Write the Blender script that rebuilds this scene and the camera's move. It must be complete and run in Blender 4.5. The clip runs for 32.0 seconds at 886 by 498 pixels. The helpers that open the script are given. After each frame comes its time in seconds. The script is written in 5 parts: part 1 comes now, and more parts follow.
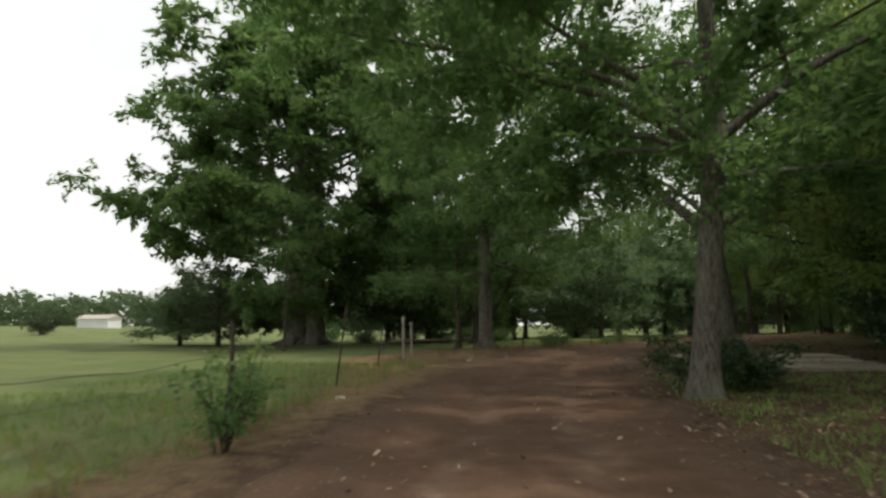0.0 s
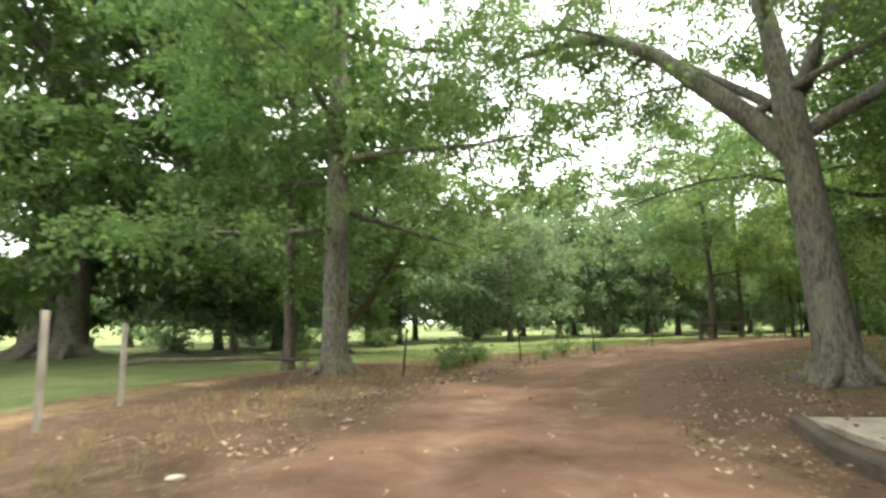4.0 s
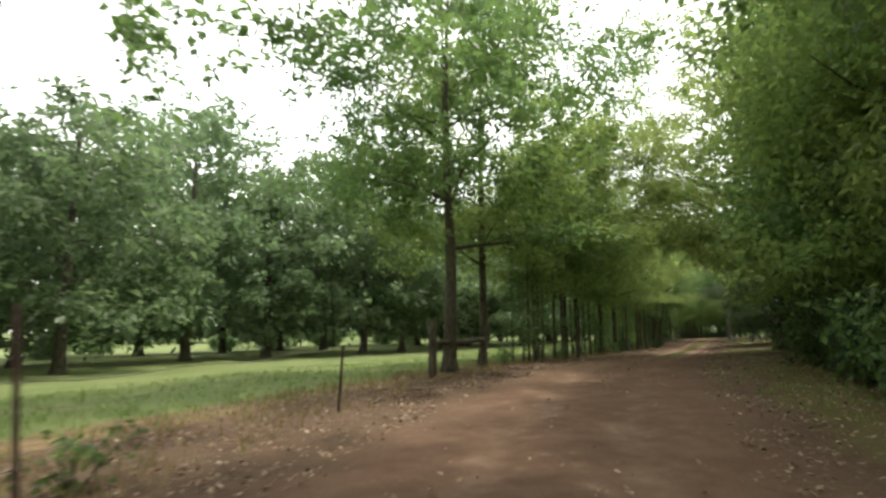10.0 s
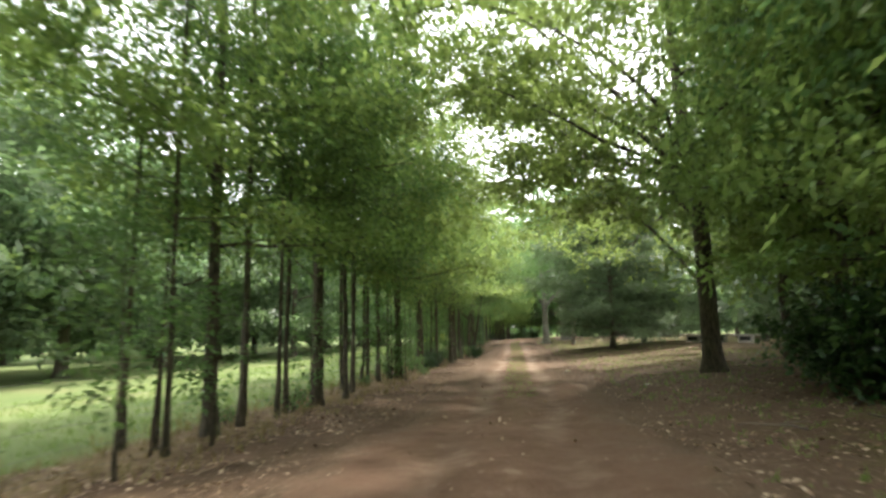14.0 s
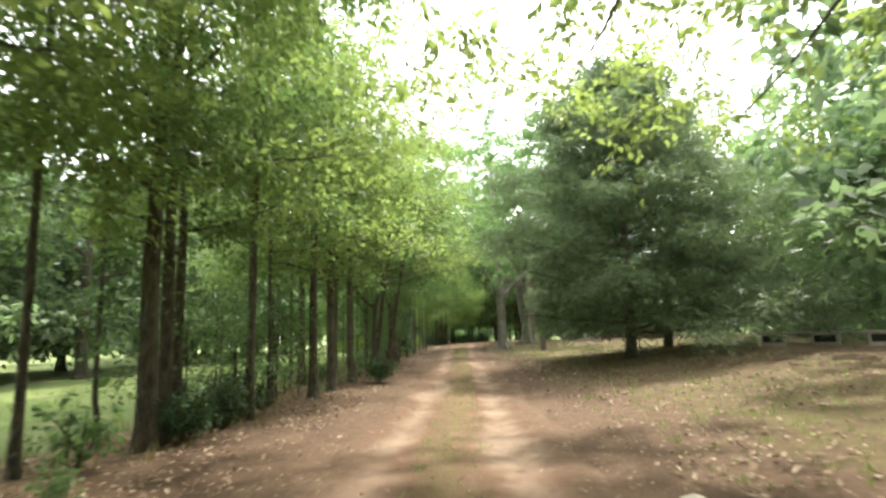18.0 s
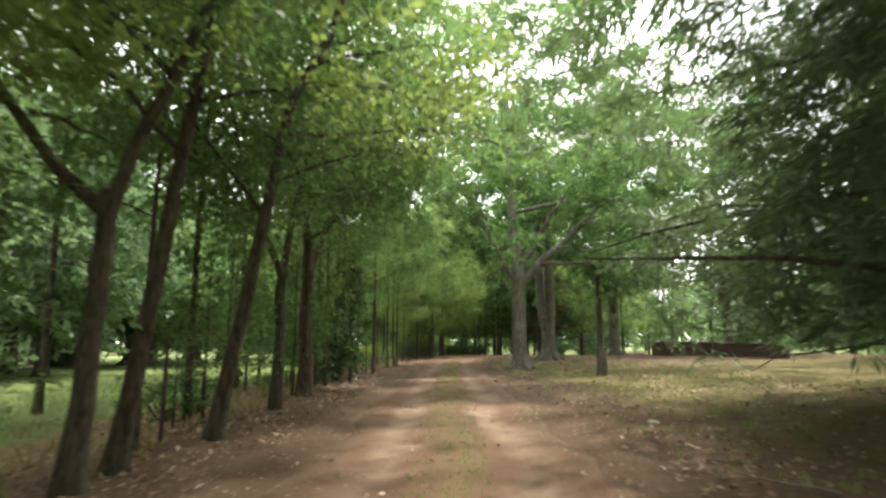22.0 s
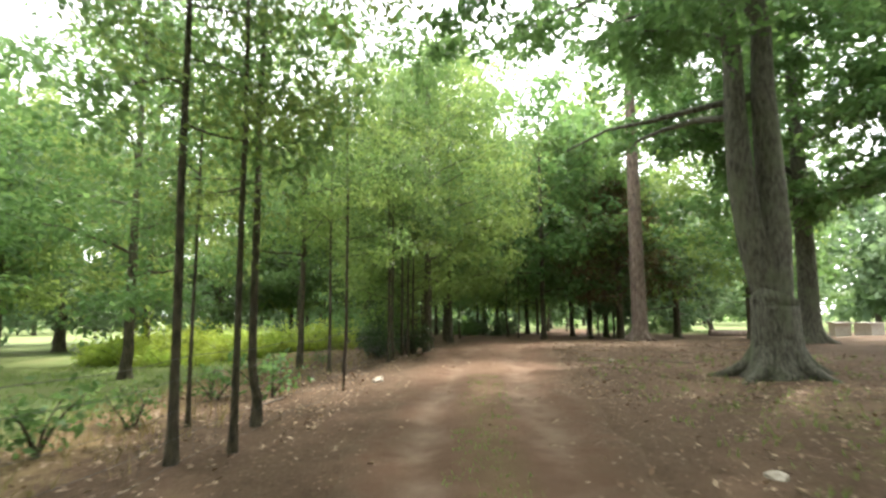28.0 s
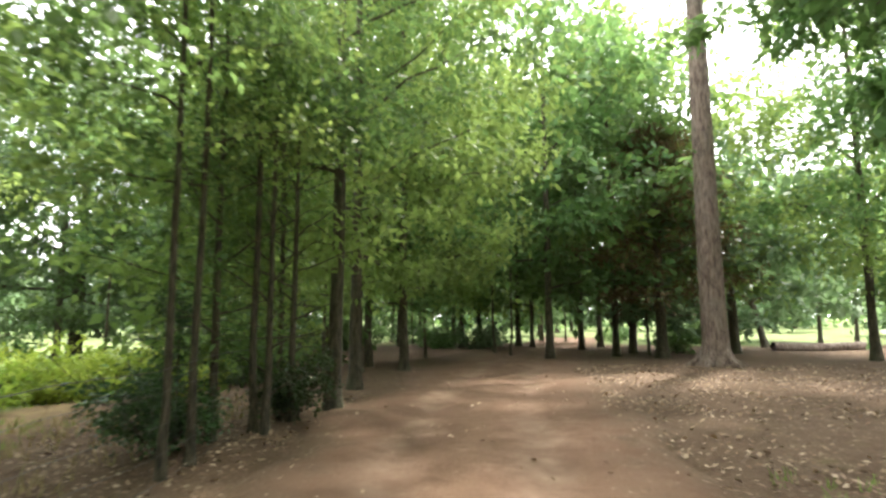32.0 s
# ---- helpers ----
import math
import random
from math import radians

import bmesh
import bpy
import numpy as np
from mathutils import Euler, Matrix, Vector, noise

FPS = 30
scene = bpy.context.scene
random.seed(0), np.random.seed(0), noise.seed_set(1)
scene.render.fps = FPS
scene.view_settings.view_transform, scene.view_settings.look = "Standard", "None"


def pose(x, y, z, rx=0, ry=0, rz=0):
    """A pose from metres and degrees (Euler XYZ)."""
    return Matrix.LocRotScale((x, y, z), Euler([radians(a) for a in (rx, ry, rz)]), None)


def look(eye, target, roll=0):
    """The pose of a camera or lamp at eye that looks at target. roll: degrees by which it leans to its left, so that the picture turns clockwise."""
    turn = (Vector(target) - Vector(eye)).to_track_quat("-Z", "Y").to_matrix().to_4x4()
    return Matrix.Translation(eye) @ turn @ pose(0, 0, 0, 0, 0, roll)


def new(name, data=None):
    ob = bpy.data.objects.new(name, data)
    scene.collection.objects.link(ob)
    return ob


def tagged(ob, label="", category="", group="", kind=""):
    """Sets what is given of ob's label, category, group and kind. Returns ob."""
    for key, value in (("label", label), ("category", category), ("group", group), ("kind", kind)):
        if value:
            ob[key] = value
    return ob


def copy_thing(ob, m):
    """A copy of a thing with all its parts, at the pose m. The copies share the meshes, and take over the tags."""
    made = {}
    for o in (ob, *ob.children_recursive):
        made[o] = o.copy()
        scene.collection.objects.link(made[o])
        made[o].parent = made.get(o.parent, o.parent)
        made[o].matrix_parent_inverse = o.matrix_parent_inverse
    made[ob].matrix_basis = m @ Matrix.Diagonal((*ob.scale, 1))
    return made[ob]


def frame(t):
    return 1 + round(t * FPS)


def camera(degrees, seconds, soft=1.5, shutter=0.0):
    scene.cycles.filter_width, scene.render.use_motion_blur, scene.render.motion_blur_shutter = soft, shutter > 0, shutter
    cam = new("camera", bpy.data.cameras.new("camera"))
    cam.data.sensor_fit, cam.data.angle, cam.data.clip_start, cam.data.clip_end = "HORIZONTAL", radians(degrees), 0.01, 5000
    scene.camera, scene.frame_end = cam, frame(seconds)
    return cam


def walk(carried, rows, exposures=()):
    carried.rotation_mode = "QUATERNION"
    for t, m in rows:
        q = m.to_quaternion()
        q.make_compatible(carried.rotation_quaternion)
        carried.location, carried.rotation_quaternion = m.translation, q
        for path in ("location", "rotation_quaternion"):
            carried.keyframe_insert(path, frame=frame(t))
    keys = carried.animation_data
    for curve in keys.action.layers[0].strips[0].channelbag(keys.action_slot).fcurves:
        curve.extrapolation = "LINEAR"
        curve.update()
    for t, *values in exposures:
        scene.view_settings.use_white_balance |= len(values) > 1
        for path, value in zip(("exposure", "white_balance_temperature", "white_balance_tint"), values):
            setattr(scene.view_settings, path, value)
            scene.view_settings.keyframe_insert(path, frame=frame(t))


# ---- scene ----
cam = camera(76.5, 32.0, soft=2.6, shutter=0.5)
PATH = [
    (0, (0.837, 2.969, 1.271), (0.882, 4.95, 1.543), -0.7),
    (0.5, (1.139, 4.989, 1.263), (1.206, 6.969, 1.534), -0.8),
    (1, (1.418, 6.999, 1.311), (1.516, 8.979, 1.577), -0.5),
    (1.5, (1.697, 9.024, 1.319), (1.835, 11.001, 1.583), -0.6),
    (2, (1.983, 11.083, 1.345), (2.169, 13.057, 1.605), -0.6),
    (2.5, (2.39, 13.097, 1.377), (2.623, 15.066, 1.637), -0.7),
    (3, (2.836, 15.134, 1.442), (3.123, 17.096, 1.698), -0.8),
    (3.5, (3.287, 17.079, 1.449), (3.639, 19.031, 1.706), -0.9),
    (5.5, (5.554, 25.069, 1.596), (6.16, 26.957, 1.859), 1.6),
    (6, (6.28, 26.825, 1.613), (6.958, 28.687, 1.883), 1.8),
    (6.5, (7.133, 28.455, 1.669), (7.892, 30.286, 1.94), 1.5),
    (7, (8.098, 30.08, 1.638), (8.942, 31.873, 1.91), 1.2),
    (7.5, (9.134, 31.555, 1.604), (10.064, 33.304, 1.881), 1.0),
    (8, (10.221, 32.946, 1.489), (11.241, 34.643, 1.775), 0.9),
    (8.5, (11.286, 34.212, 1.579), (12.398, 35.85, 1.863), 0.2),
    (9, (12.485, 35.411, 1.589), (13.687, 36.985, 1.872), -0.1),
    (9.5, (13.779, 36.588, 1.507), (15.066, 38.091, 1.796), -0.0),
    (10, (15.258, 37.801, 1.557), (16.629, 39.229, 1.845), -0.2),
    (10.5, (16.773, 38.991, 1.6), (18.218, 40.344, 1.89), -0.2),
    (11, (18.367, 40.125, 1.613), (19.881, 41.398, 1.91), 0.1),
    (11.5, (20.193, 41.311, 1.703), (21.767, 42.509, 2.001), 0.0),
    (12, (22.129, 42.459, 1.8), (23.754, 43.587, 2.096), 0.3),
    (12.5, (24.169, 43.461, 1.773), (25.831, 44.532, 2.071), -0.0),
    (13, (26.367, 44.505, 1.793), (28.066, 45.518, 2.092), -0.3),
    (13.5, (28.512, 45.628, 1.821), (30.248, 46.575, 2.123), -0.3),
    (14.5, (33.287, 47.658, 1.786), (35.082, 48.499, 2.052), -2.0),
    (15, (35.641, 48.541, 1.781), (37.457, 49.338, 2.044), -2.4),
    (15.5, (37.882, 49.622, 1.773), (39.717, 50.373, 2.029), -1.9),
    (17.5, (46.544, 52.151, 1.447), (48.389, 52.866, 1.739), -1.8),
    (18, (48.641, 52.804, 1.492), (50.483, 53.523, 1.788), -1.6),
    (18.5, (50.642, 53.562, 1.494), (52.486, 54.276, 1.797), -0.9),
    (19, (52.681, 54.357, 1.511), (54.528, 55.058, 1.818), -0.5),
    (19.5, (54.713, 55.067, 1.461), (56.561, 55.762, 1.776), -0.2),
    (20, (56.784, 55.758, 1.441), (58.632, 56.45, 1.766), 0.3),
    (20.5, (58.956, 56.608, 1.408), (60.806, 57.291, 1.738), 0.3),
    (21, (61.109, 57.366, 1.418), (62.958, 58.051, 1.748), 0.6),
    (21.5, (63.349, 58.118, 1.37), (65.196, 58.813, 1.697), 0.4),
    (22, (65.465, 58.829, 1.236), (67.31, 59.526, 1.572), 0.1),
    (22.5, (67.768, 59.677, 1.366), (69.613, 60.378, 1.689), 0.3),
    (23, (70.092, 60.565, 1.499), (71.939, 61.266, 1.811), 0.1),
    (23.5, (72.427, 61.422, 1.562), (74.274, 62.126, 1.862), -0.2),
    (24, (74.65, 62.272, 1.61), (76.499, 62.977, 1.896), -0.3),
    (24.5, (76.645, 63.038, 1.613), (78.497, 63.739, 1.892), -0.3),
    (25, (78.601, 63.702, 1.508), (80.455, 64.394, 1.797), -1.0),
    (25.5, (80.465, 64.365, 1.493), (82.328, 65.036, 1.776), -2.0),
    (26, (82.287, 65.008, 1.467), (84.154, 65.675, 1.73), -2.6),
    (26.5, (84.02, 65.653, 1.461), (85.881, 66.34, 1.722), -2.1),
    (28.5, (90.637, 68.394, 1.604), (92.483, 69.126, 1.845), 0.4),
    (29, (91.931, 68.769, 1.59), (93.77, 69.513, 1.847), 1.2),
    (29.5, (93.502, 69.273, 1.564), (95.338, 70.019, 1.833), 1.0),
    (30, (94.971, 69.745, 1.609), (96.81, 70.485, 1.881), 0.8),
    (30.5, (96.458, 70.193, 1.617), (98.3, 70.925, 1.883), 1.2),
    (31, (98.008, 70.692, 1.631), (99.86, 71.4, 1.895), 1.0),
    (31.5, (99.43, 71.083, 1.702), (101.292, 71.765, 1.963), 0.3),
    (32, (100.804, 71.425, 1.741), (102.68, 72.072, 1.989), -0.3),
]
EXPOSURES = [(0.0, -0.85, 6500, 10), (1.0, -0.65, 6500, 10), (2.0, 0.45, 6500, 10), (3.0, 1.1, 6500, 10), (5.5, 1.2, 6500, 10), (7.0, 1.05, 6500, 10), (9.0, 0.65, 6500, 10), (11.0, 0.35, 6500, 10), (12.0, 0.62, 6500, 10), (13.0, 1.15, 6380, 11), (14.5, 1.45, 6150, 11), (16.0, 1.45, 6150, 11), (17.5, 1.65, 6280, 11), (20.0, 1.5, 6420, 10), (21.0, 1.55, 6450, 10), (22.0, 1.25, 6480, 10), (23.0, 1.42, 6500, 10), (24.0, 1.45, 6330, 11), (25.0, 1.65, 6250, 11), (26.0, 1.8, 6250, 11), (28.5, 1.6, 6250, 11), (30.0, 1.64, 6250, 11), (31.0, 1.75, 6250, 11), (32.0, 1.85, 6250, 11)]
walk(cam, [(t, look(eye, target, roll)) for t, eye, target, roll in PATH], EXPOSURES)

# ---- world and light ----
world = bpy.data.worlds.new("overcast_sky")
scene.world = world
world.use_nodes = True
wn, wl = world.node_tree.nodes, world.node_tree.links
sky = wn.new("ShaderNodeTexSky")
sky.sky_type, sky.sun_disc = "NISHITA", False
sky.sun_elevation, sky.sun_rotation = radians(58), radians(75)
sky.air_density, sky.dust_density = 1.0, 3.0
scaled = wn.new("ShaderNodeMix")
scaled.data_type, scaled.blend_type = "RGBA", "MULTIPLY"
scaled.inputs[0].default_value = 1.0
wl.new(sky.outputs[0], scaled.inputs[6])
scaled.inputs[7].default_value = (0.12, 0.12, 0.12, 1)
cloud = wn.new("ShaderNodeTexNoise")
cloud.inputs["Scale"].default_value, cloud.inputs["Detail"].default_value = 3.5, 5
ramp = wn.new("ShaderNodeValToRGB")
ramp.color_ramp.elements[0].position, ramp.color_ramp.elements[0].color = 0.3, (0.86, 0.87, 0.86, 1)
ramp.color_ramp.elements[1].position, ramp.color_ramp.elements[1].color = 0.7, (1.0, 0.99, 0.93, 1)
wl.new(cloud.outputs["Fac"], ramp.inputs[0])
over = wn.new("ShaderNodeMix")
over.data_type = "RGBA"
over.inputs[0].default_value = 0.88
wl.new(scaled.outputs[2], over.inputs[6])
wl.new(ramp.outputs[0], over.inputs[7])
wl.new(over.outputs[2], wn["Background"].inputs["Color"])
wn["Background"].inputs["Strength"].default_value = 2.2

sun = new("sun", bpy.data.lights.new("sun", "SUN"))
sun.data.energy, sun.data.angle, sun.data.color = 3.6, radians(3), (1.0, 0.94, 0.8)
sun.matrix_world = look((0, 0, 30), (-0.511 * 10, 0.137 * 10, 30 - 0.848 * 10))

# ---- materials ----


def material(name):
    m = bpy.data.materials.new(name)
    m.use_nodes = True
    n, l = m.node_tree.nodes, m.node_tree.links
    return m, n, l, n["Principled BSDF"]


def noise_tex(n, l, scale, detail=4.0, rough=0.55, stretch=(1, 1, 1), coord="Object"):
    tc, mp, tx = n.new("ShaderNodeTexCoord"), n.new("ShaderNodeMapping"), n.new("ShaderNodeTexNoise")
    mp.inputs["Scale"].default_value = stretch
    tx.inputs["Scale"].default_value, tx.inputs["Detail"].default_value, tx.inputs["Roughness"].default_value = scale, detail, rough
    l.new(tc.outputs[coord], mp.inputs[0])
    l.new(mp.outputs[0], tx.inputs["Vector"])
    return tx.outputs["Fac"]


def ramp_of(n, l, value, stops):
    r = n.new("ShaderNodeValToRGB")
    e = r.color_ramp.elements
    while len(e) < len(stops):
        e.new(0.5)
    for k, (p, c) in zip(e, stops):
        k.position, k.color = p, (*c, 1)
    l.new(value, r.inputs[0])
    return r.outputs[0]


def mix_of(n, l, fac, a, b, mode="MIX"):
    m = n.new("ShaderNodeMix")
    m.data_type, m.blend_type = "RGBA", mode
    for sock, v in ((m.inputs[0], fac), (m.inputs[6], a), (m.inputs[7], b)):
        if isinstance(v, (int, float)):
            sock.default_value = v
        elif isinstance(v, tuple):
            sock.default_value = (*v, 1)
        else:
            l.new(v, sock)
    return m.outputs[2]


def calc(n, l, op, a, b=0.0, clamp=False):
    m = n.new("ShaderNodeMath")
    m.operation, m.use_clamp = op, clamp
    for sock, v in ((m.inputs[0], a), (m.inputs[1], b)):
        if isinstance(v, (int, float)):
            sock.default_value = v
        else:
            l.new(v, sock)
    return m.outputs[0]


def bump_to(n, l, bsdf, height, strength, distance=0.02):
    b = n.new("ShaderNodeBump")
    b.inputs["Strength"].default_value, b.inputs["Distance"].default_value = strength, distance
    l.new(height, b.inputs["Height"])
    l.new(b.outputs[0], bsdf.inputs["Normal"])


def leaf_material(name, dark, mid, light, through_light, share=0.42, rough=0.5):
    m, n, l, p = material(name)
    geo, info = n.new("ShaderNodeNewGeometry"), n.new("ShaderNodeObjectInfo")
    col = ramp_of(n, l, geo.outputs["Random Per Island"], [(0.0, dark), (0.5, mid), (1.0, light)])
    hsv = n.new("ShaderNodeHueSaturation")
    l.new(col, hsv.inputs["Color"])
    l.new(calc(n, l, "MULTIPLY_ADD", info.outputs["Random"], 0.05), hsv.inputs["Hue"])
    hsv.inputs["Hue"].links[0].from_node.inputs[2].default_value = 0.475
    l.new(calc(n, l, "MULTIPLY_ADD", info.outputs["Random"], 0.6), hsv.inputs["Value"])
    hsv.inputs["Value"].links[0].from_node.inputs[2].default_value = 0.72
    l.new(hsv.outputs[0], p.inputs["Base Color"])
    p.inputs["Roughness"].default_value = rough
    p.inputs["Specular IOR Level"].default_value = 0.35
    tr, mixer = n.new("ShaderNodeBsdfTranslucent"), n.new("ShaderNodeMixShader")
    l.new(mix_of(n, l, 0.65, hsv.outputs[0], through_light), tr.inputs["Color"])
    mixer.inputs[0].default_value = share
    l.new(p.outputs[0], mixer.inputs[1])
    l.new(tr.outputs[0], mixer.inputs[2])
    l.new(mixer.outputs[0], n["Material Output"].inputs["Surface"])
    return m


# Blue in the oak, bright and pale leaf tones is lifted to colour in haze.
LEAF_OAK = leaf_material("oak_leaf", (0.05, 0.094, 0.029), (0.082, 0.142, 0.049), (0.13, 0.2, 0.08), (0.24, 0.385, 0.11), 0.5)
# Yellow-green leaf, its brighter tone also painting sunlight into some crowns.
LEAF_BRIGHT = leaf_material("yellow_sunlit_leaf", (0.086, 0.148, 0.034), (0.134, 0.212, 0.064), (0.207, 0.292, 0.1), (0.38, 0.49, 0.125), 0.55)
# Greyer, paler green: distance haze is put into this leaf colour.
LEAF_HAZE = leaf_material("haze_paled_leaf", (0.063, 0.103, 0.05), (0.104, 0.157, 0.079), (0.165, 0.222, 0.12), (0.24, 0.36, 0.15), 0.45)
LEAF_DARK = leaf_material("evergreen_leaf", (0.02, 0.044, 0.013), (0.036, 0.072, 0.022), (0.075, 0.12, 0.042), (0.07, 0.13, 0.03), 0.25, 0.32)
LEAF_PINE = leaf_material("pine_needle", (0.048, 0.082, 0.036), (0.08, 0.122, 0.06), (0.125, 0.18, 0.09), (0.18, 0.27, 0.1), 0.42, 0.55)
# Weed greens are lightened in the colour to stand in for sun on them.
LEAF_WEED_SUNLIT = leaf_material("sunlit_weed_leaf", (0.17, 0.24, 0.03), (0.25, 0.33, 0.05), (0.34, 0.4, 0.09), (0.5, 0.6, 0.09), 0.5)
LEAF_DYING = leaf_material("dying_leaf", (0.1, 0.065, 0.03), (0.14, 0.095, 0.045), (0.12, 0.14, 0.045), (0.2, 0.15, 0.05), 0.35, 0.6)
LEAF_FALLEN = leaf_material("fallen_leaf", (0.11, 0.065, 0.038), (0.23, 0.15, 0.09), (0.43, 0.33, 0.23), (0.2, 0.13, 0.06), 0.1, 0.75)
BLADE = leaf_material("grass_blade", (0.1, 0.16, 0.03), (0.16, 0.24, 0.055), (0.26, 0.31, 0.1), (0.25, 0.36, 0.06), 0.35, 0.6)
BLADE_DRY = leaf_material("dry_grass_blade", (0.2, 0.155, 0.07), (0.32, 0.25, 0.11), (0.25, 0.27, 0.1), (0.35, 0.28, 0.1), 0.3, 0.7)


def bark_material(name, dark, light, lichen, amount, scale=1.0):
    m, n, l, p = material(name)
    grain = noise_tex(n, l, 17 * scale, 7, 0.68, (1, 1, 0.28))
    patch = noise_tex(n, l, 1.7, 3, 0.5, (1, 1, 0.6))
    col = ramp_of(n, l, grain, [(0.38, dark), (0.62, light)])
    spots = ramp_of(n, l, patch, [(0.5, (0, 0, 0)), (0.68, (amount, amount, amount))])
    l.new(mix_of(n, l, spots, col, lichen), p.inputs["Base Color"])
    p.inputs["Roughness"].default_value = 0.9
    bump_to(n, l, p, grain, 1.0, 0.09)
    return m


BARK_OAK = bark_material("oak_bark", (0.052, 0.046, 0.034), (0.19, 0.172, 0.132), (0.2, 0.21, 0.15), 0.65)
BARK_DARK = bark_material("dark_bark", (0.03, 0.025, 0.016), (0.12, 0.098, 0.062), (0.13, 0.145, 0.085), 0.4)
BARK_MOSS = bark_material("mossy_bark", (0.045, 0.042, 0.03), (0.17, 0.16, 0.12), (0.14, 0.155, 0.085), 0.65)
BARK_RED = bark_material("reddish_bark", (0.045, 0.03, 0.022), (0.15, 0.1, 0.072), (0.16, 0.15, 0.1), 0.45)
BARK_PINE = bark_material("pine_bark", (0.09, 0.06, 0.045), (0.27, 0.2, 0.16), (0.22, 0.19, 0.16), 0.4, 0.6)


def litter_colour(n, l, fine, mid, big):
    """Leaf litter on brown soil: its colour, and a mask of single leaves."""
    litter = mix_of(n, l, 0.5, ramp_of(n, l, fine, [(0.3, (0.06, 0.041, 0.026)), (0.52, (0.155, 0.108, 0.07)), (0.72, (0.35, 0.28, 0.195))]),
                    ramp_of(n, l, mid, [(0.3, (0.092, 0.06, 0.039)), (0.7, (0.212, 0.155, 0.1))]))
    litter = mix_of(n, l, ramp_of(n, l, big, [(0.38, (0.75, 0.75, 0.75)), (0.6, (0, 0, 0))]), litter, mix_of(n, l, 0.5, litter, (0.095, 0.062, 0.039)))
    cells = n.new("ShaderNodeTexVoronoi")
    cells.inputs["Scale"].default_value, cells.inputs["Randomness"].default_value = 11, 1
    l.new(n.new("ShaderNodeTexCoord").outputs["Object"], cells.inputs["Vector"])
    near = calc(n, l, "LESS_THAN", cells.outputs["Distance"], calc(n, l, "MULTIPLY", mid, 0.55))
    sep = n.new("ShaderNodeSeparateColor")
    l.new(cells.outputs["Color"], sep.inputs[0])
    tone = ramp_of(n, l, sep.outputs[0], [(0.0, (0.065, 0.04, 0.025)), (0.55, (0.185, 0.118, 0.075)), (0.85, (0.34, 0.245, 0.16)), (1.0, (0.54, 0.45, 0.33))])
    return mix_of(n, l, calc(n, l, "MULTIPLY", near, 0.7), litter, tone), near


def ground_material():
    m, n, l, p = material("ground")
    att = {}
    for k in ("field", "moss", "dry"):
        a = n.new("ShaderNodeAttribute")
        a.attribute_name = k
        att[k] = a.outputs["Fac"]
    fine, mid, big = noise_tex(n, l, 26, 6, 0.7), noise_tex(n, l, 3.2, 5, 0.6), noise_tex(n, l, 0.35, 4, 0.55)
    litter, near = litter_colour(n, l, fine, mid, big)
    grass = mix_of(n, l, 0.5, ramp_of(n, l, fine, [(0.3, (0.11, 0.165, 0.055)), (0.7, (0.25, 0.32, 0.13))]),
                   ramp_of(n, l, big, [(0.35, (0.14, 0.21, 0.07)), (0.55, (0.21, 0.275, 0.1)), (0.72, (0.31, 0.3, 0.15))]))
    straw = ramp_of(n, l, fine, [(0.3, (0.2, 0.14, 0.075)), (0.7, (0.38, 0.3, 0.16))])
    moss = ramp_of(n, l, fine, [(0.3, (0.085, 0.08, 0.03)), (0.7, (0.2, 0.185, 0.072))])
    edge = lambda v, lo, hi, s: ramp_of(n, l, calc(n, l, "ADD", v, calc(n, l, "MULTIPLY", calc(n, l, "SUBTRACT", mid, 0.5), s)), [(lo, (0, 0, 0)), (hi, (1, 1, 1))])
    col = mix_of(n, l, edge(att["moss"], 0.2, 0.6, 1.6), litter, moss)
    col = mix_of(n, l, edge(att["field"], 0.35, 0.65, 0.9), col, grass)
    col = mix_of(n, l, edge(att["dry"], 0.3, 0.8, 1.3), col, straw)
    col = mix_of(n, l, 1.0, col, (0.745, 0.69, 0.69), "MULTIPLY")
    l.new(col, p.inputs["Base Color"])
    p.inputs["Roughness"].default_value = 0.95
    p.inputs["Specular IOR Level"].default_value = 0.15
    bump_to(n, l, p, calc(n, l, "ADD", calc(n, l, "MULTIPLY", near, 0.25), calc(n, l, "ADD", fine, mid)), 0.7, 0.04)
    return m


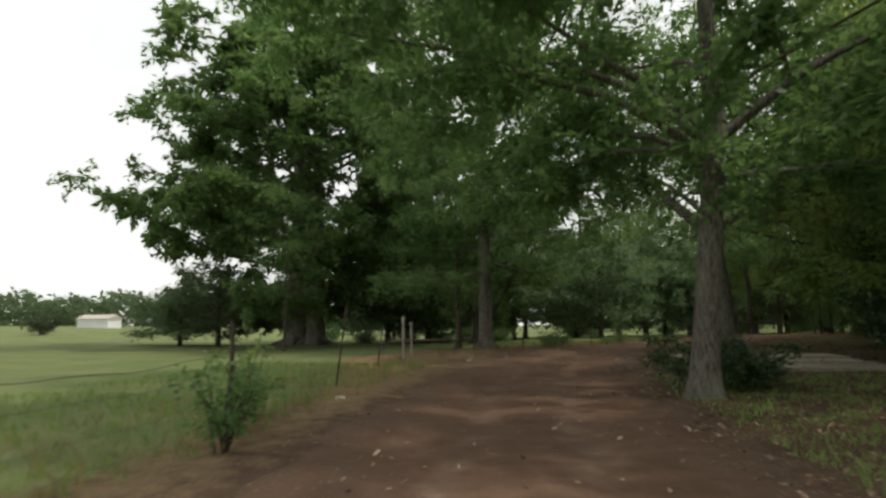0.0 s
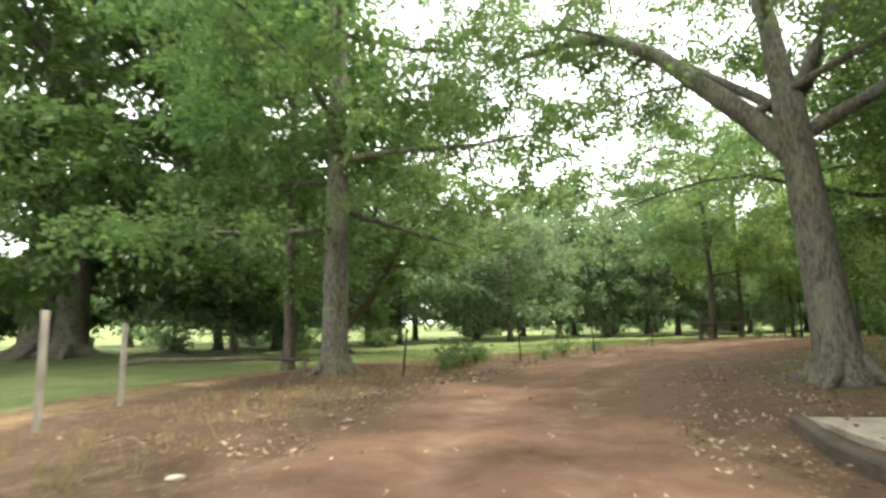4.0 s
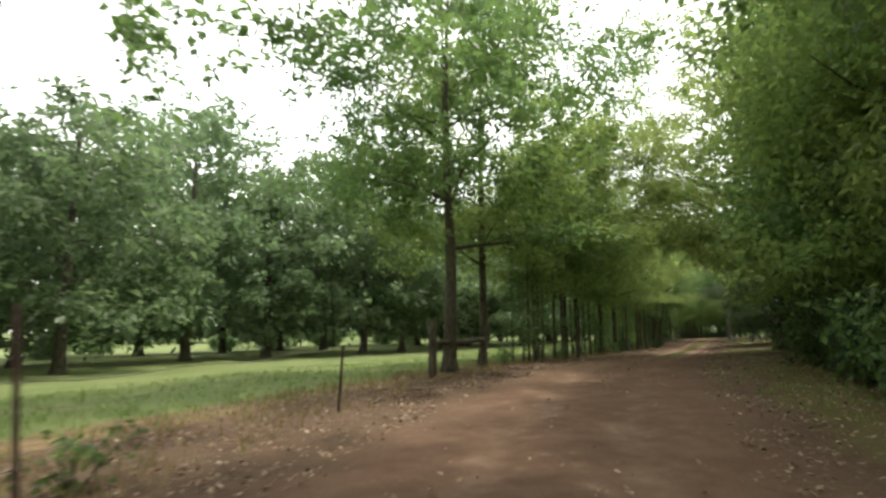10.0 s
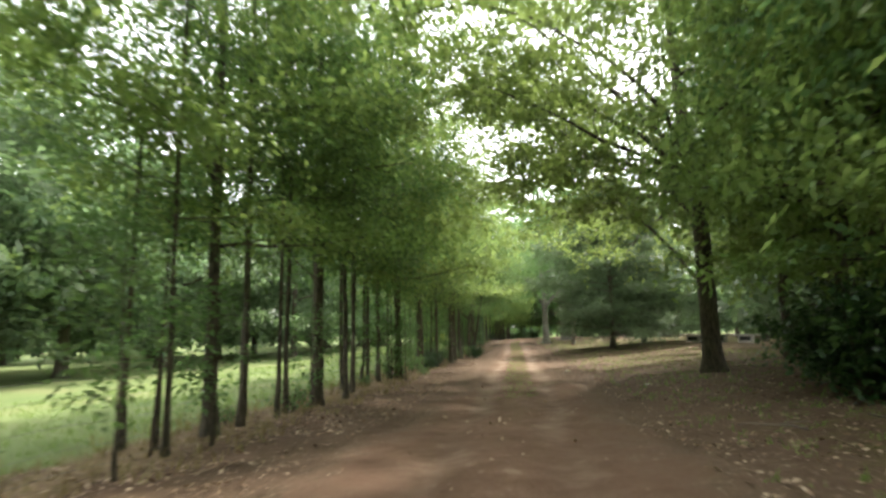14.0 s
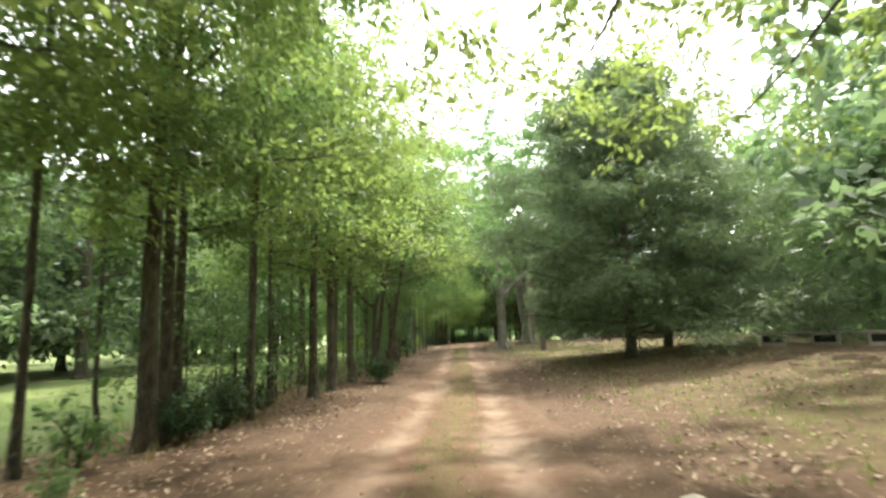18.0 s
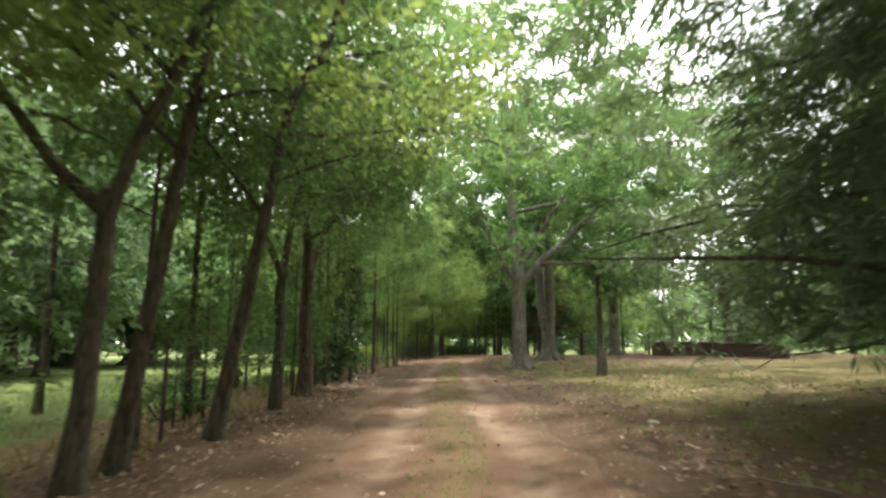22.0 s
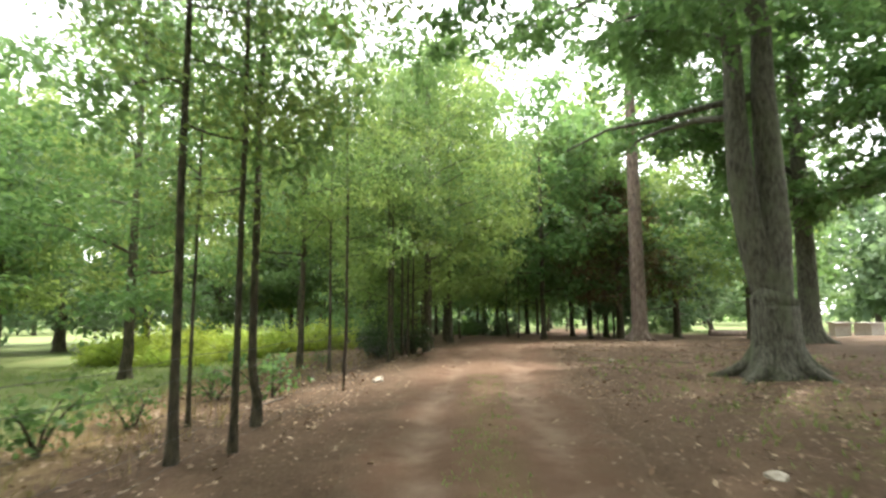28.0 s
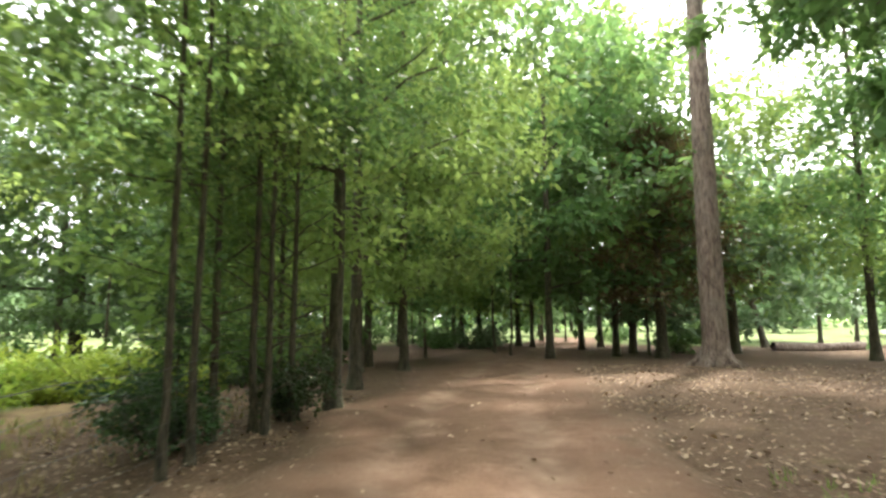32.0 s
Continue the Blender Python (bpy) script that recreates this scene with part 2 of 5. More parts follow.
def road_material():
    m, n, l, p = material("road_dirt")
    a, b = n.new("ShaderNodeAttribute"), n.new("ShaderNodeAttribute")
    a.attribute_name, b.attribute_name = "across", "track"
    rim = n.new("ShaderNodeAttribute")
    rim.attribute_name = "rim"
    fine, mid, big = noise_tex(n, l, 30, 6, 0.7), noise_tex(n, l, 2.4, 5, 0.6), noise_tex(n, l, 0.5, 4, 0.55)
    sway = noise_tex(n, l, 0.22, 3, 0.5)
    line = calc(n, l, "ADD", a.outputs["Fac"], calc(n, l, "MULTIPLY", calc(n, l, "SUBTRACT", sway, 0.5), 1.3))
    dirt = mix_of(n, l, 0.55, ramp_of(n, l, fine, [(0.3, (0.125, 0.073, 0.046)), (0.7, (0.25, 0.16, 0.105))]),
                  ramp_of(n, l, mid, [(0.3, (0.115, 0.066, 0.042)), (0.62, (0.225, 0.147, 0.098)), (0.75, (0.4, 0.3, 0.215))]))
    pale = ramp_of(n, l, mid, [(0.3, (0.25, 0.18, 0.125)), (0.7, (0.5, 0.4, 0.3))])
    off = calc(n, l, "ABSOLUTE", calc(n, l, "SUBTRACT", calc(n, l, "ABSOLUTE", line, 0), 0.82))
    rut = ramp_of(n, l, calc(n, l, "ADD", off, calc(n, l, "MULTIPLY", calc(n, l, "SUBTRACT", big, 0.5), 1.3)), [(0.05, (1, 1, 1)), (0.38, (0, 0, 0))])
    worn = calc(n, l, "MULTIPLY_ADD", b.outputs["Fac"], 0.5)
    worn.node.inputs[2].default_value = 0.16
    col = mix_of(n, l, calc(n, l, "MULTIPLY", rut, worn), dirt, pale)
    col = mix_of(n, l, ramp_of(n, l, big, [(0.4, (0, 0, 0)), (0.7, (0.7, 0.7, 0.7))]), col, mix_of(n, l, 0.5, dirt, (0.11, 0.072, 0.045)))
    mid_off = calc(n, l, "ADD", calc(n, l, "ABSOLUTE", line, 0), calc(n, l, "MULTIPLY", calc(n, l, "SUBTRACT", mid, 0.5), 1.1))
    strip = ramp_of(n, l, mid_off, [(0.02, (0.5, 0.5, 0.5)), (0.45, (0, 0, 0))])
    green = ramp_of(n, l, fine, [(0.3, (0.12, 0.1, 0.045)), (0.7, (0.24, 0.21, 0.09))])
    col = mix_of(n, l, calc(n, l, "MULTIPLY", strip, b.outputs["Fac"]), col, green)
    litter, near = litter_colour(n, l, noise_tex(n, l, 26, 6, 0.7), noise_tex(n, l, 3.2, 5, 0.6), noise_tex(n, l, 0.35, 4, 0.55))
    edge = calc(n, l, "ADD", calc(n, l, "ABSOLUTE", rim.outputs["Fac"], 0), calc(n, l, "MULTIPLY", calc(n, l, "SUBTRACT", mid, 0.5), 1.1))
    col = mix_of(n, l, ramp_of(n, l, edge, [(0.5, (0, 0, 0)), (0.85, (1, 1, 1))]), col, litter)
    col = mix_of(n, l, 1.0, col, (0.785, 0.75, 0.755), "MULTIPLY")
    l.new(col, p.inputs["Base Color"])
    p.inputs["Roughness"].default_value = 0.95
    p.inputs["Specular IOR Level"].default_value = 0.15
    bump_to(n, l, p, calc(n, l, "ADD", fine, calc(n, l, "MULTIPLY", mid, 2.0)), 0.6, 0.04)
    return m


def plain_material(name, low, high, scale, rough=0.85, bump=0.4, stretch=(1, 1, 1), metal=0.0):
    m, n, l, p = material(name)
    a, b = noise_tex(n, l, scale, 6, 0.65, stretch), noise_tex(n, l, scale * 0.12, 3, 0.5)
    l.new(mix_of(n, l, 0.4, ramp_of(n, l, a, [(0.3, low), (0.7, high)]), ramp_of(n, l, b, [(0.35, low), (0.65, high)])), p.inputs["Base Color"])
    p.inputs["Roughness"].default_value, p.inputs["Metallic"].default_value = rough, metal
    bump_to(n, l, p, a, bump, 0.02)
    return m


GROUND, ROAD = ground_material(), road_material()
CONCRETE = plain_material("old_concrete", (0.3, 0.27, 0.23), (0.52, 0.48, 0.42), 9)
BRICK = plain_material("old_brick", (0.03, 0.016, 0.012), (0.085, 0.042, 0.03), 12)
BRICK_CAP = plain_material("brown_coping", (0.04, 0.025, 0.02), (0.1, 0.062, 0.046), 8)
MORTAR = plain_material("mortar", (0.1, 0.085, 0.07), (0.18, 0.16, 0.14), 20)
POST_WOOD = plain_material("weathered_post_wood", (0.13, 0.11, 0.085), (0.33, 0.3, 0.25), 16, 0.9, 0.7, (1, 1, 0.12))
STEEL = plain_material("rusted_steel", (0.035, 0.025, 0.02), (0.11, 0.075, 0.055), 25, 0.7, 0.3, (1, 1, 1), 0.5)
WIRE = plain_material("old_wire", (0.07, 0.06, 0.05), (0.16, 0.15, 0.14), 30, 0.6, 0.1, (1, 1, 1), 0.7)
DRIVE = plain_material("dirty_concrete", (0.17, 0.125, 0.088), (0.46, 0.41, 0.34), 3)
# Dark soil-clad kerb; its brown is also deepened for the shaded side.
KERBSTONE = plain_material("soil_shade_kerbstone", (0.024, 0.017, 0.012), (0.1, 0.074, 0.05), 8)
STONE = plain_material("field_stone", (0.3, 0.26, 0.21), (0.55, 0.49, 0.41), 7)
WHITE = plain_material("white_paint", (0.6, 0.6, 0.58), (0.8, 0.8, 0.78), 5, 0.6, 0.1)
HOLLOW_SHADE = plain_material("hollow_shade_black", (0.012, 0.011, 0.01), (0.04, 0.035, 0.03), 9)
STICK = plain_material("dead_wood", (0.08, 0.06, 0.045), (0.26, 0.21, 0.17), 14, 0.9, 0.5, (1, 1, 0.3))
ORANGE = plain_material("orange_plastic", (0.5, 0.12, 0.02), (0.7, 0.2, 0.04), 6, 0.5, 0.1)

# ---- the lie of the land ----
LANE = np.array([(0.0, -60), (0.6, -8), (0.9, 3), (1.8, 9), (2.9, 15.2), (4.3, 21), (6.2, 26.5), (8.8, 31), (11.7, 34.6), (15.4, 38), (20.3, 41.5), (26.4, 44.6),
                 (33.3, 47.7), (38, 49.5), (46.5, 52.2), (55, 55.3), (64, 58.4), (75, 62.3), (84, 65.6), (92, 68.6), (100.8, 71.5), (110, 74), (122, 76), (160, 78)], float)
LANE_S = np.r_[0, np.cumsum(np.hypot(*np.diff(LANE, axis=0).T))]


def lane_of(pts):
    """The way along the lane and the distance to its left, for points (n, 2)."""
    pts = np.asarray(pts, float)
    best, along, side = np.full(len(pts), 1e9), np.zeros(len(pts)), np.zeros(len(pts))
    for a, b, s in zip(LANE[:-1], LANE[1:], LANE_S):
        d = b - a
        t = np.clip(((pts - a) @ d) / (d @ d), 0, 1)
        off = pts - (a + t[:, None] * d)
        dist = np.hypot(*off.T)
        near = dist < best
        best[near], along[near] = dist[near], (s + t * np.hypot(*d))[near]
        side[near] = (np.sign(d[0] * off[:, 1] - d[1] * off[:, 0]) * dist)[near]
    return along, side


def lane_at(s, d):
    """The point s metres along the lane and d to its left."""
    k = int(np.clip(np.searchsorted(LANE_S, s) - 1, 0, len(LANE) - 2))
    e = (LANE[k + 1] - LANE[k]) / (LANE_S[k + 1] - LANE_S[k])
    return LANE[k] + e * (s - LANE_S[k]) + d * np.array([-e[1], e[0]])


def hump(pts, h, x, y, sx, sy):
    return h * np.exp(-(((pts[:, 0] - x) / sx) ** 2) - ((pts[:, 1] - y) / sy) ** 2)


def waves(pts):
    x, y = pts[:, 0], pts[:, 1]
    return 0.035 * np.sin(0.9 * x + 0.4 * y) * np.sin(0.35 * x - 0.8 * y + 1) + 0.02 * np.sin(2.3 * x + 1.1 * y) + 0.012 * np.sin(4.1 * y - 2.9 * x)


def land(pts):
    pts = np.asarray(pts, float)
    _, d = lane_of(pts)
    z = -0.1 + hump(pts, 0.78, 109, 50, 24, 13) + hump(pts, 0.65, 53, 43, 15, 7) + hump(pts, 0.55, 76, 51, 9, 6) + hump(pts, 0.33, 30, 46, 12, 12)
    z += hump(pts, 0.32, 113, 73, 14, 14) - hump(pts, 0.2, 1, 3, 14, 14) - hump(pts, 0.12, 66, 58, 12, 9) + hump(pts, 0.2, 16, 30, 5, 5) + hump(pts, 0.25, -9, 52, 6, 5)
    z += hump(pts, 0.42, 66, 44, 16, 8)
    z += 0.03 * np.clip(-pts[:, 0] - 12, 0, 160) - 0.013 * np.clip(d - 6, 0, 60)
    return z + waves(pts) * np.clip(np.abs(d) / 3, 0.3, 1)


def z_at(x, y):
    return float(land(np.array([[x, y]]))[0])


def part(name, verts, faces, mat, parent=None, label="", smooth=False):
    me = bpy.data.meshes.new(name)
    me.from_pydata([tuple(v) for v in verts], [], [tuple(f) for f in faces])
    me.materials.append(mat)
    if smooth:
        me.polygons.foreach_set("use_smooth", [True] * len(me.polygons))
    ob = new(name, me)
    ob.parent = parent
    return tagged(ob, label) if label else ob


def quads(name, verts, mat, parent=None):
    """One mesh of loose quads; verts (n, 4, 3)."""
    me = bpy.data.meshes.new(name)
    n = len(verts)
    me.vertices.add(4 * n)
    me.vertices.foreach_set("co", np.asarray(verts, np.float32).ravel())
    me.loops.add(4 * n)
    me.loops.foreach_set("vertex_index", np.arange(4 * n, dtype=np.int32))
    me.polygons.add(n)
    me.polygons.foreach_set("loop_start", np.arange(0, 4 * n, 4, dtype=np.int32))
    me.materials.append(mat)
    me.update(calc_edges=True)
    ob = new(name, me)
    ob.parent = parent
    return ob


def grid_mesh(name, pts, nx, ny, mat, fields=()):
    idx = np.arange(nx * ny).reshape(nx, ny)
    f = np.stack([idx[:-1, :-1], idx[1:, :-1], idx[1:, 1:], idx[:-1, 1:]], -1).reshape(-1, 4)
    me = bpy.data.meshes.new(name)
    me.vertices.add(len(pts))
    me.vertices.foreach_set("co", np.asarray(pts, np.float32).ravel())
    me.loops.add(f.size)
    me.loops.foreach_set("vertex_index", f.ravel().astype(np.int32))
    me.polygons.add(len(f))
    me.polygons.foreach_set("loop_start", np.arange(0, f.size, 4, dtype=np.int32))
    me.polygons.foreach_set("use_smooth", np.ones(len(f), bool))
    for k, v in fields:
        me.attributes.new(k, "FLOAT", "POINT").data.foreach_set("value", np.asarray(v, np.float32))
    me.materials.append(mat)
    me.update(calc_edges=True)
    me.validate()
    return new(name, me)


def smooth_step(v, a, b):
    t = np.clip((v - a) / (b - a), 0, 1)
    return t * t * (3 - 2 * t)


# The dirt lane's half width along its way.
def half_width(s):
    return np.interp(s, [0, 60, 90, 98, 112, 122, 140, 190, 204, 260], [3.2, 3.3, 3.4, 3.8, 3.9, 3.1, 2.0, 2.0, 3.2, 3.2])


def build_ground():
    spread = np.r_[np.geomspace(2, 3000, 16)]
    xs = np.r_[-45 - spread[::-1], np.arange(-45, 175, 0.75), 175 + spread]
    ys = np.r_[-30 - spread[::-1], np.arange(-30, 125, 0.75), 125 + spread]
    gx, gy = np.meshgrid(xs, ys, indexing="ij")
    pts = np.stack([gx.ravel(), gy.ravel()], 1)
    s, d = lane_of(pts)
    z = land(pts)
    hw = half_width(s)
    z -= 0.12 * (1 - smooth_step(np.abs(d), hw * 0.55, hw * 0.95))
    edge = np.interp(s, [60, 78, 86, 95, 105, 112, 119, 150, 186, 203, 215], [4.2, 4.2, 9, 11, 8, 6.8, 5.8, 5.6, 5.2, 8, 14])
    field = smooth_step(d, edge - 0.6, edge + 1.4)
    stray = 7 * np.sin(0.11 * pts[:, 0] + 0.05 * pts[:, 1]) + 5 * np.sin(0.19 * pts[:, 1] - 0.08 * pts[:, 0] + 1)
    field = np.maximum(field, smooth_step(-d + stray, 50, 70))
    field = np.maximum(field, smooth_step(pts[:, 0] + 0.5 * stray, 138, 150))
    field = np.maximum(field, 0.8 * smooth_step(-d, 3, 5) * smooth_step(-s, -74, -66))
    dry = np.exp(-(((d - edge + 0.2) / 1.1) ** 2)) * 0.75 + 0.55 * hump(pts, 1, 0.5, 22, 3, 5)
    moss = 0.55 * smooth_step(-d, 2.8, 4.6) * (1.5 * np.exp(-(((s - 113) / 7) ** 2)) + np.exp(-(((s - 122) / 8) ** 2)) + 1.15 * np.exp(-(((s - 176) / 16) ** 2)) + 0.75 * np.exp(-(((s - 146) / 10) ** 2)) + 0.9 * np.exp(-(((s - 101) / 11) ** 2)))
    ob = grid_mesh("ground", np.c_[pts, z], len(xs), len(ys), GROUND, (("field", field), ("dry", dry), ("moss", moss)))
    tagged(ob, "leaf-littered woodland floor opening into mown green pasture", "ground", kind="structure")


def build_road():
    s = np.arange(2, LANE_S[-1] - 2, 0.4)
    u = np.linspace(-1.15, 1.15, 27)
    cen = np.array([lane_at(v, 0) for v in s])
    for _ in range(8):
        cen[1:-1] = (cen[:-2] + 2 * cen[1:-1] + cen[2:]) / 4
    tan = np.gradient(cen, axis=0)
    tan /= np.hypot(*tan.T)[:, None]
    nor = np.c_[-tan[:, 1], tan[:, 0]]
    hw = half_width(s) * (1 + 0.07 * np.sin(s * 0.9) + 0.05 * np.sin(s * 2.3 + 1))
    across = u[None] * hw[:, None]
    pts = (cen[:, None] + nor[:, None] * across[..., None]).reshape(-1, 2)
    a = np.abs(across.ravel())
    track = np.repeat(np.interp(s, [128, 136, 150, 188, 198], [0, 0.7, 1, 0.7, 0.1]), len(u))
    z = land(pts) - 0.05 * np.exp(-(((a - 0.82) / 0.3) ** 2)) + 0.01 * np.sin(pts[:, 0] * 5) * np.sin(pts[:, 1] * 4.3)
    z += 0.012 - 0.2 * smooth_step(np.abs(np.tile(u, len(s))), 0.72, 1.12)
    ob = grid_mesh("dirt_road", np.c_[pts, z], len(s), len(u), ROAD, (("across", across.ravel()), ("track", track), ("rim", np.tile(u, len(s)))))
    tagged(ob, "rutted reddish dirt lane with a worn grassy middle strip", "road", kind="structure")


build_ground()
build_road()

# ---- trees ----
UP = np.array([0.0, 0.0, 1.0])


def tube(path, radii, sides):
    """Vertices and quads of a tapered tube along a path."""
    path, radii = np.asarray(path, float), np.asarray(radii, float)
    tan = np.gradient(path, axis=0)
    tan /= np.linalg.norm(tan, axis=1)[:, None]
    ref = np.where(np.abs(tan[:, 2:3]) > 0.9, np.array([[1.0, 0, 0]]), UP[None])
    a = np.cross(tan, ref)
    a /= np.linalg.norm(a, axis=1)[:, None]
    b = np.cross(tan, a)
    ang = np.linspace(0, 2 * np.pi, sides, endpoint=False)
    ring = path[:, None] + radii[:, None, None] * (np.cos(ang)[None, :, None] * a[:, None] + np.sin(ang)[None, :, None] * b[:, None])
    n = len(path)
    i, j = np.meshgrid(np.arange(n - 1), np.arange(sides), indexing="ij")
    k = (j + 1) % sides
    f = np.stack([i * sides + j, i * sides + k, (i + 1) * sides + k, (i + 1) * sides + j], -1).reshape(-1, 4)
    return ring.reshape(-1, 3), f.tolist() + [list(range((n - 1) * sides, n * sides))]


class Wood:
    """Collects tubes into one mesh."""

    def __init__(self):
        self.v, self.f = [], []

    def add(self, path, radii, sides):
        v, f = tube(path, radii, sides)
        base = len(self.v)
        self.v.extend(v.tolist())
        self.f.extend([[base + q for q in face] for face in f])

    def make(self, name, mat, parent, label=""):
        return part(name, self.v, self.f, mat, parent, label, True)


def bough(rng, start, az, elev, length, bend, n=7, wander=0.08):
    """A curved branch: starts at elev and turns by bend degrees over its way."""
    pts, p = [np.array(start, float)], np.array(start, float)
    for k in range(n - 1):
        e = radians(elev + bend * k / (n - 2) + rng.normal(0, 5))
        az += rng.normal(0, 7)
        p = p + length / (n - 1) * np.array([math.cos(e) * math.cos(radians(az)), math.cos(e) * math.sin(radians(az)), math.sin(e)])
        pts.append(p)
    return np.array(pts)


def leaf_cloud(rng, centres, rads, count, size, slim=0.5, flat=0.55, level=0.6, sprays=7):
    """Leaves set along short sprays about the centres: (n, 4, 3)."""
    centres, rads = np.asarray(centres), np.asarray(rads)
    w = rads ** 2 / np.sum(rads ** 2)
    pick = rng.choice(len(centres), count, p=w)
    way = rng.normal(0, 1, (len(centres), sprays, 3)) * np.array([1, 1, 0.55 * flat / 0.55]) + np.array([0, 0, 0.05])
    way /= np.linalg.norm(way, axis=2)[:, :, None]
    way *= rng.uniform(0.6, 1.25, (len(centres), sprays, 1))
    one = way[pick, rng.integers(0, sprays, count)]
    t = rng.uniform(0.0, 1.0, (count, 1)) ** 0.75
    p = centres[pick] + rads[pick, None] * (one * t - np.array([0, 0, 0.22]) * t ** 2 + rng.normal(0, 0.12, (count, 3)))
    ax = one * 0.9 + rng.normal(0, 0.75, (count, 3)) * np.array([1, 1, 0.5]) - np.array([0, 0, 0.4])
    ax /= np.linalg.norm(ax, axis=1)[:, None]
    nor = rng.normal(0, 0.5, (count, 3)) + level * UP
    side = np.cross(nor, ax)
    side /= np.linalg.norm(side, axis=1)[:, None] + 1e-9
    top = np.cross(ax, side)
    ln = size * rng.uniform(0.65, 1.3, (count, 1))
    wd = ln * slim * rng.uniform(0.8, 1.2, (count, 1))
    return np.stack([p, p + ax * ln * 0.45 + side * wd * 0.5 + top * ln * 0.08, p + ax * ln, p + ax * ln * 0.45 - side * wd * 0.5 + top * ln * 0.08], 1)


def thing(name, x, y, label, category, group="", z=None, turn=0.0):
    ob = new(name)
    ob.matrix_basis = pose(x, y, z_at(x, y) if z is None else z, 0, 0, turn)
    return tagged(ob, label, category, group)


def tree(name, label, x, y, height, girth, low, reach, leaves, leaf=0.26, leafmat=None, bark=None, seed=1, forks=(), lean=(0, 0), limbs=9, style="oak",
         own_limbs=True, clump=1.0, stub=None, slim=0.5, tilt=(20, 60), twigs=5, group="", fill=0.8):
    """low: where the crown begins; reach: its radius; forks: (height, azimuth, elevation, length, radius) of stems that end the trunk."""
    rng = np.random.default_rng(seed)
    root = thing(name, x, y, label, "tree", group)
    top = max((f[0] for f in forks), default=height * 0.93)
    n = 15
    h = np.r_[-0.25, 0.0, 0.15, 0.4, 0.8, np.linspace(1.4, top, n - 4)]
    wob = np.cumsum(rng.normal(0, (0.007 if girth > 0.2 else 0.017) * height / n, (len(h), 2)), axis=0) * (h[:, None] > 0.5)
    path = np.c_[np.outer(np.clip(h, 0, None) / height, lean) + wob, h]
    rad = girth * np.clip(1 - 0.82 * np.clip(h, 0, None) / height, 0.1, 1) ** 0.85
    if style == "pole":
        rad = girth * np.clip(1 - 0.6 * np.clip(h, 0, None) / height, 0.1, 1)
    rad = rad * (1 + 0.55 * np.exp(-np.clip(h, 0, None) / 0.3))
    wood = Wood()
    wood.add(path, rad, 12 if girth > 0.2 else 8)
    if girth > 0.3:
        for k in range(5):
            a = k * 72 + rng.uniform(-20, 20)
            c, s_ = math.cos(radians(a)), math.sin(radians(a))
            g = girth
            wood.add([(c * g * 0.7, s_ * g * 0.7, 0.55), (c * g * 1.25, s_ * g * 1.25, 0.18), (c * g * 2.0, s_ * g * 2.0, 0.02), (c * g * 3.0, s_ * g * 3.0, -0.12)], [g * 0.42, g * 0.36, g * 0.22, g * 0.1], 6)
    centres, rads, boughs = [], [], []
    at = lambda z: np.array([np.interp(z, h, path[:, k]) for k in range(3)])
    r_at = lambda z: float(np.interp(z, h, rad))
    stems = []
    for fz, az, el, ln, fr, *bend in forks:
        q = bough(rng, at(fz - 0.25), az, el, ln, bend[0] if bend else 12, 9)
        r = np.linspace(1, 0.12, 9) * fr
        stems.append((q, r))
        boughs.append((q, r, 8, [], "stem"))
    golden = rng.uniform(0, 360)
    count = limbs
    for k in range(count):
        u = (k + 0.5) / count
        if style == "pine":
            z = low + (height * 0.95 - low) * u
            ln = reach * (1.02 - u) ** 0.62 * rng.uniform(0.8, 1.15) + 0.3
            el, bend = rng.uniform(-4, 12) + 22 * u, rng.uniform(-16, 6)
        else:
            z = low + (height * 0.9 - low) * u
            ln = reach * max(0.28, math.sin(math.pi * (0.2 + 0.7 * u)) ** 0.8) * rng.uniform(0.75, 1.2)
            el, bend = tilt[0] + (tilt[1] - tilt[0]) * u + rng.uniform(-10, 10), -rng.uniform(5, 30)
            if el < 12:
                bend = rng.uniform(-6, 8) - 0.6 * min(el, 0)
        golden += 137.5 + rng.uniform(-25, 25)
        if stems and z > top - 0.6:
            q, r = stems[k % len(stems)]
            hit = min(range(1, len(q) - 1), key=lambda i: abs(q[i][2] - z))
            start, fr = q[hit], r[hit] * 0.55
        else:
            start, fr = at(min(z, top)), r_at(min(z, top)) * 0.4
        q = bough(rng, start, golden, el, ln, bend)
        r = np.linspace(1, 0.15, 7) * max(0.012, min(fr, 0.017 * ln + 0.008))
        boughs.append((q, r, 6, [], "limb"))
    w_all = Wood()
    for q, r, sides, _, kind in boughs:
        w = Wood() if own_limbs else wood
        w.add(q, r, sides)
        m = len(q)
        ln = np.linalg.norm(q[-1] - q[0])
        d0 = q[-1] - q[0]
        az = math.degrees(math.atan2(d0[1], d0[0]))
        for t in range(twigs):
            i = min(m - 1, int(m * (0.35 + 0.62 * t / max(1, twigs - 1))))
            s = bough(rng, q[i], az + (1 if t % 2 else -1) * rng.uniform(25, 70), rng.uniform(-5, 30), ln * rng.uniform(0.22, 0.42), -rng.uniform(5, 35), 5)
            if own_limbs or t < 3:
                w.add(s, np.linspace(1, 0.25, 5) * max(0.008, r[i] * 0.4), 4)
            for c in s[2:]:
                centres.append(c)
                rads.append(clump * rng.uniform(0.55, 1.15))
        centres.append(q[-1])
        rads.append(clump * 0.9)
        if kind == "limb":
            centres.append(q[-2])
            rads.append(clump * 0.8)
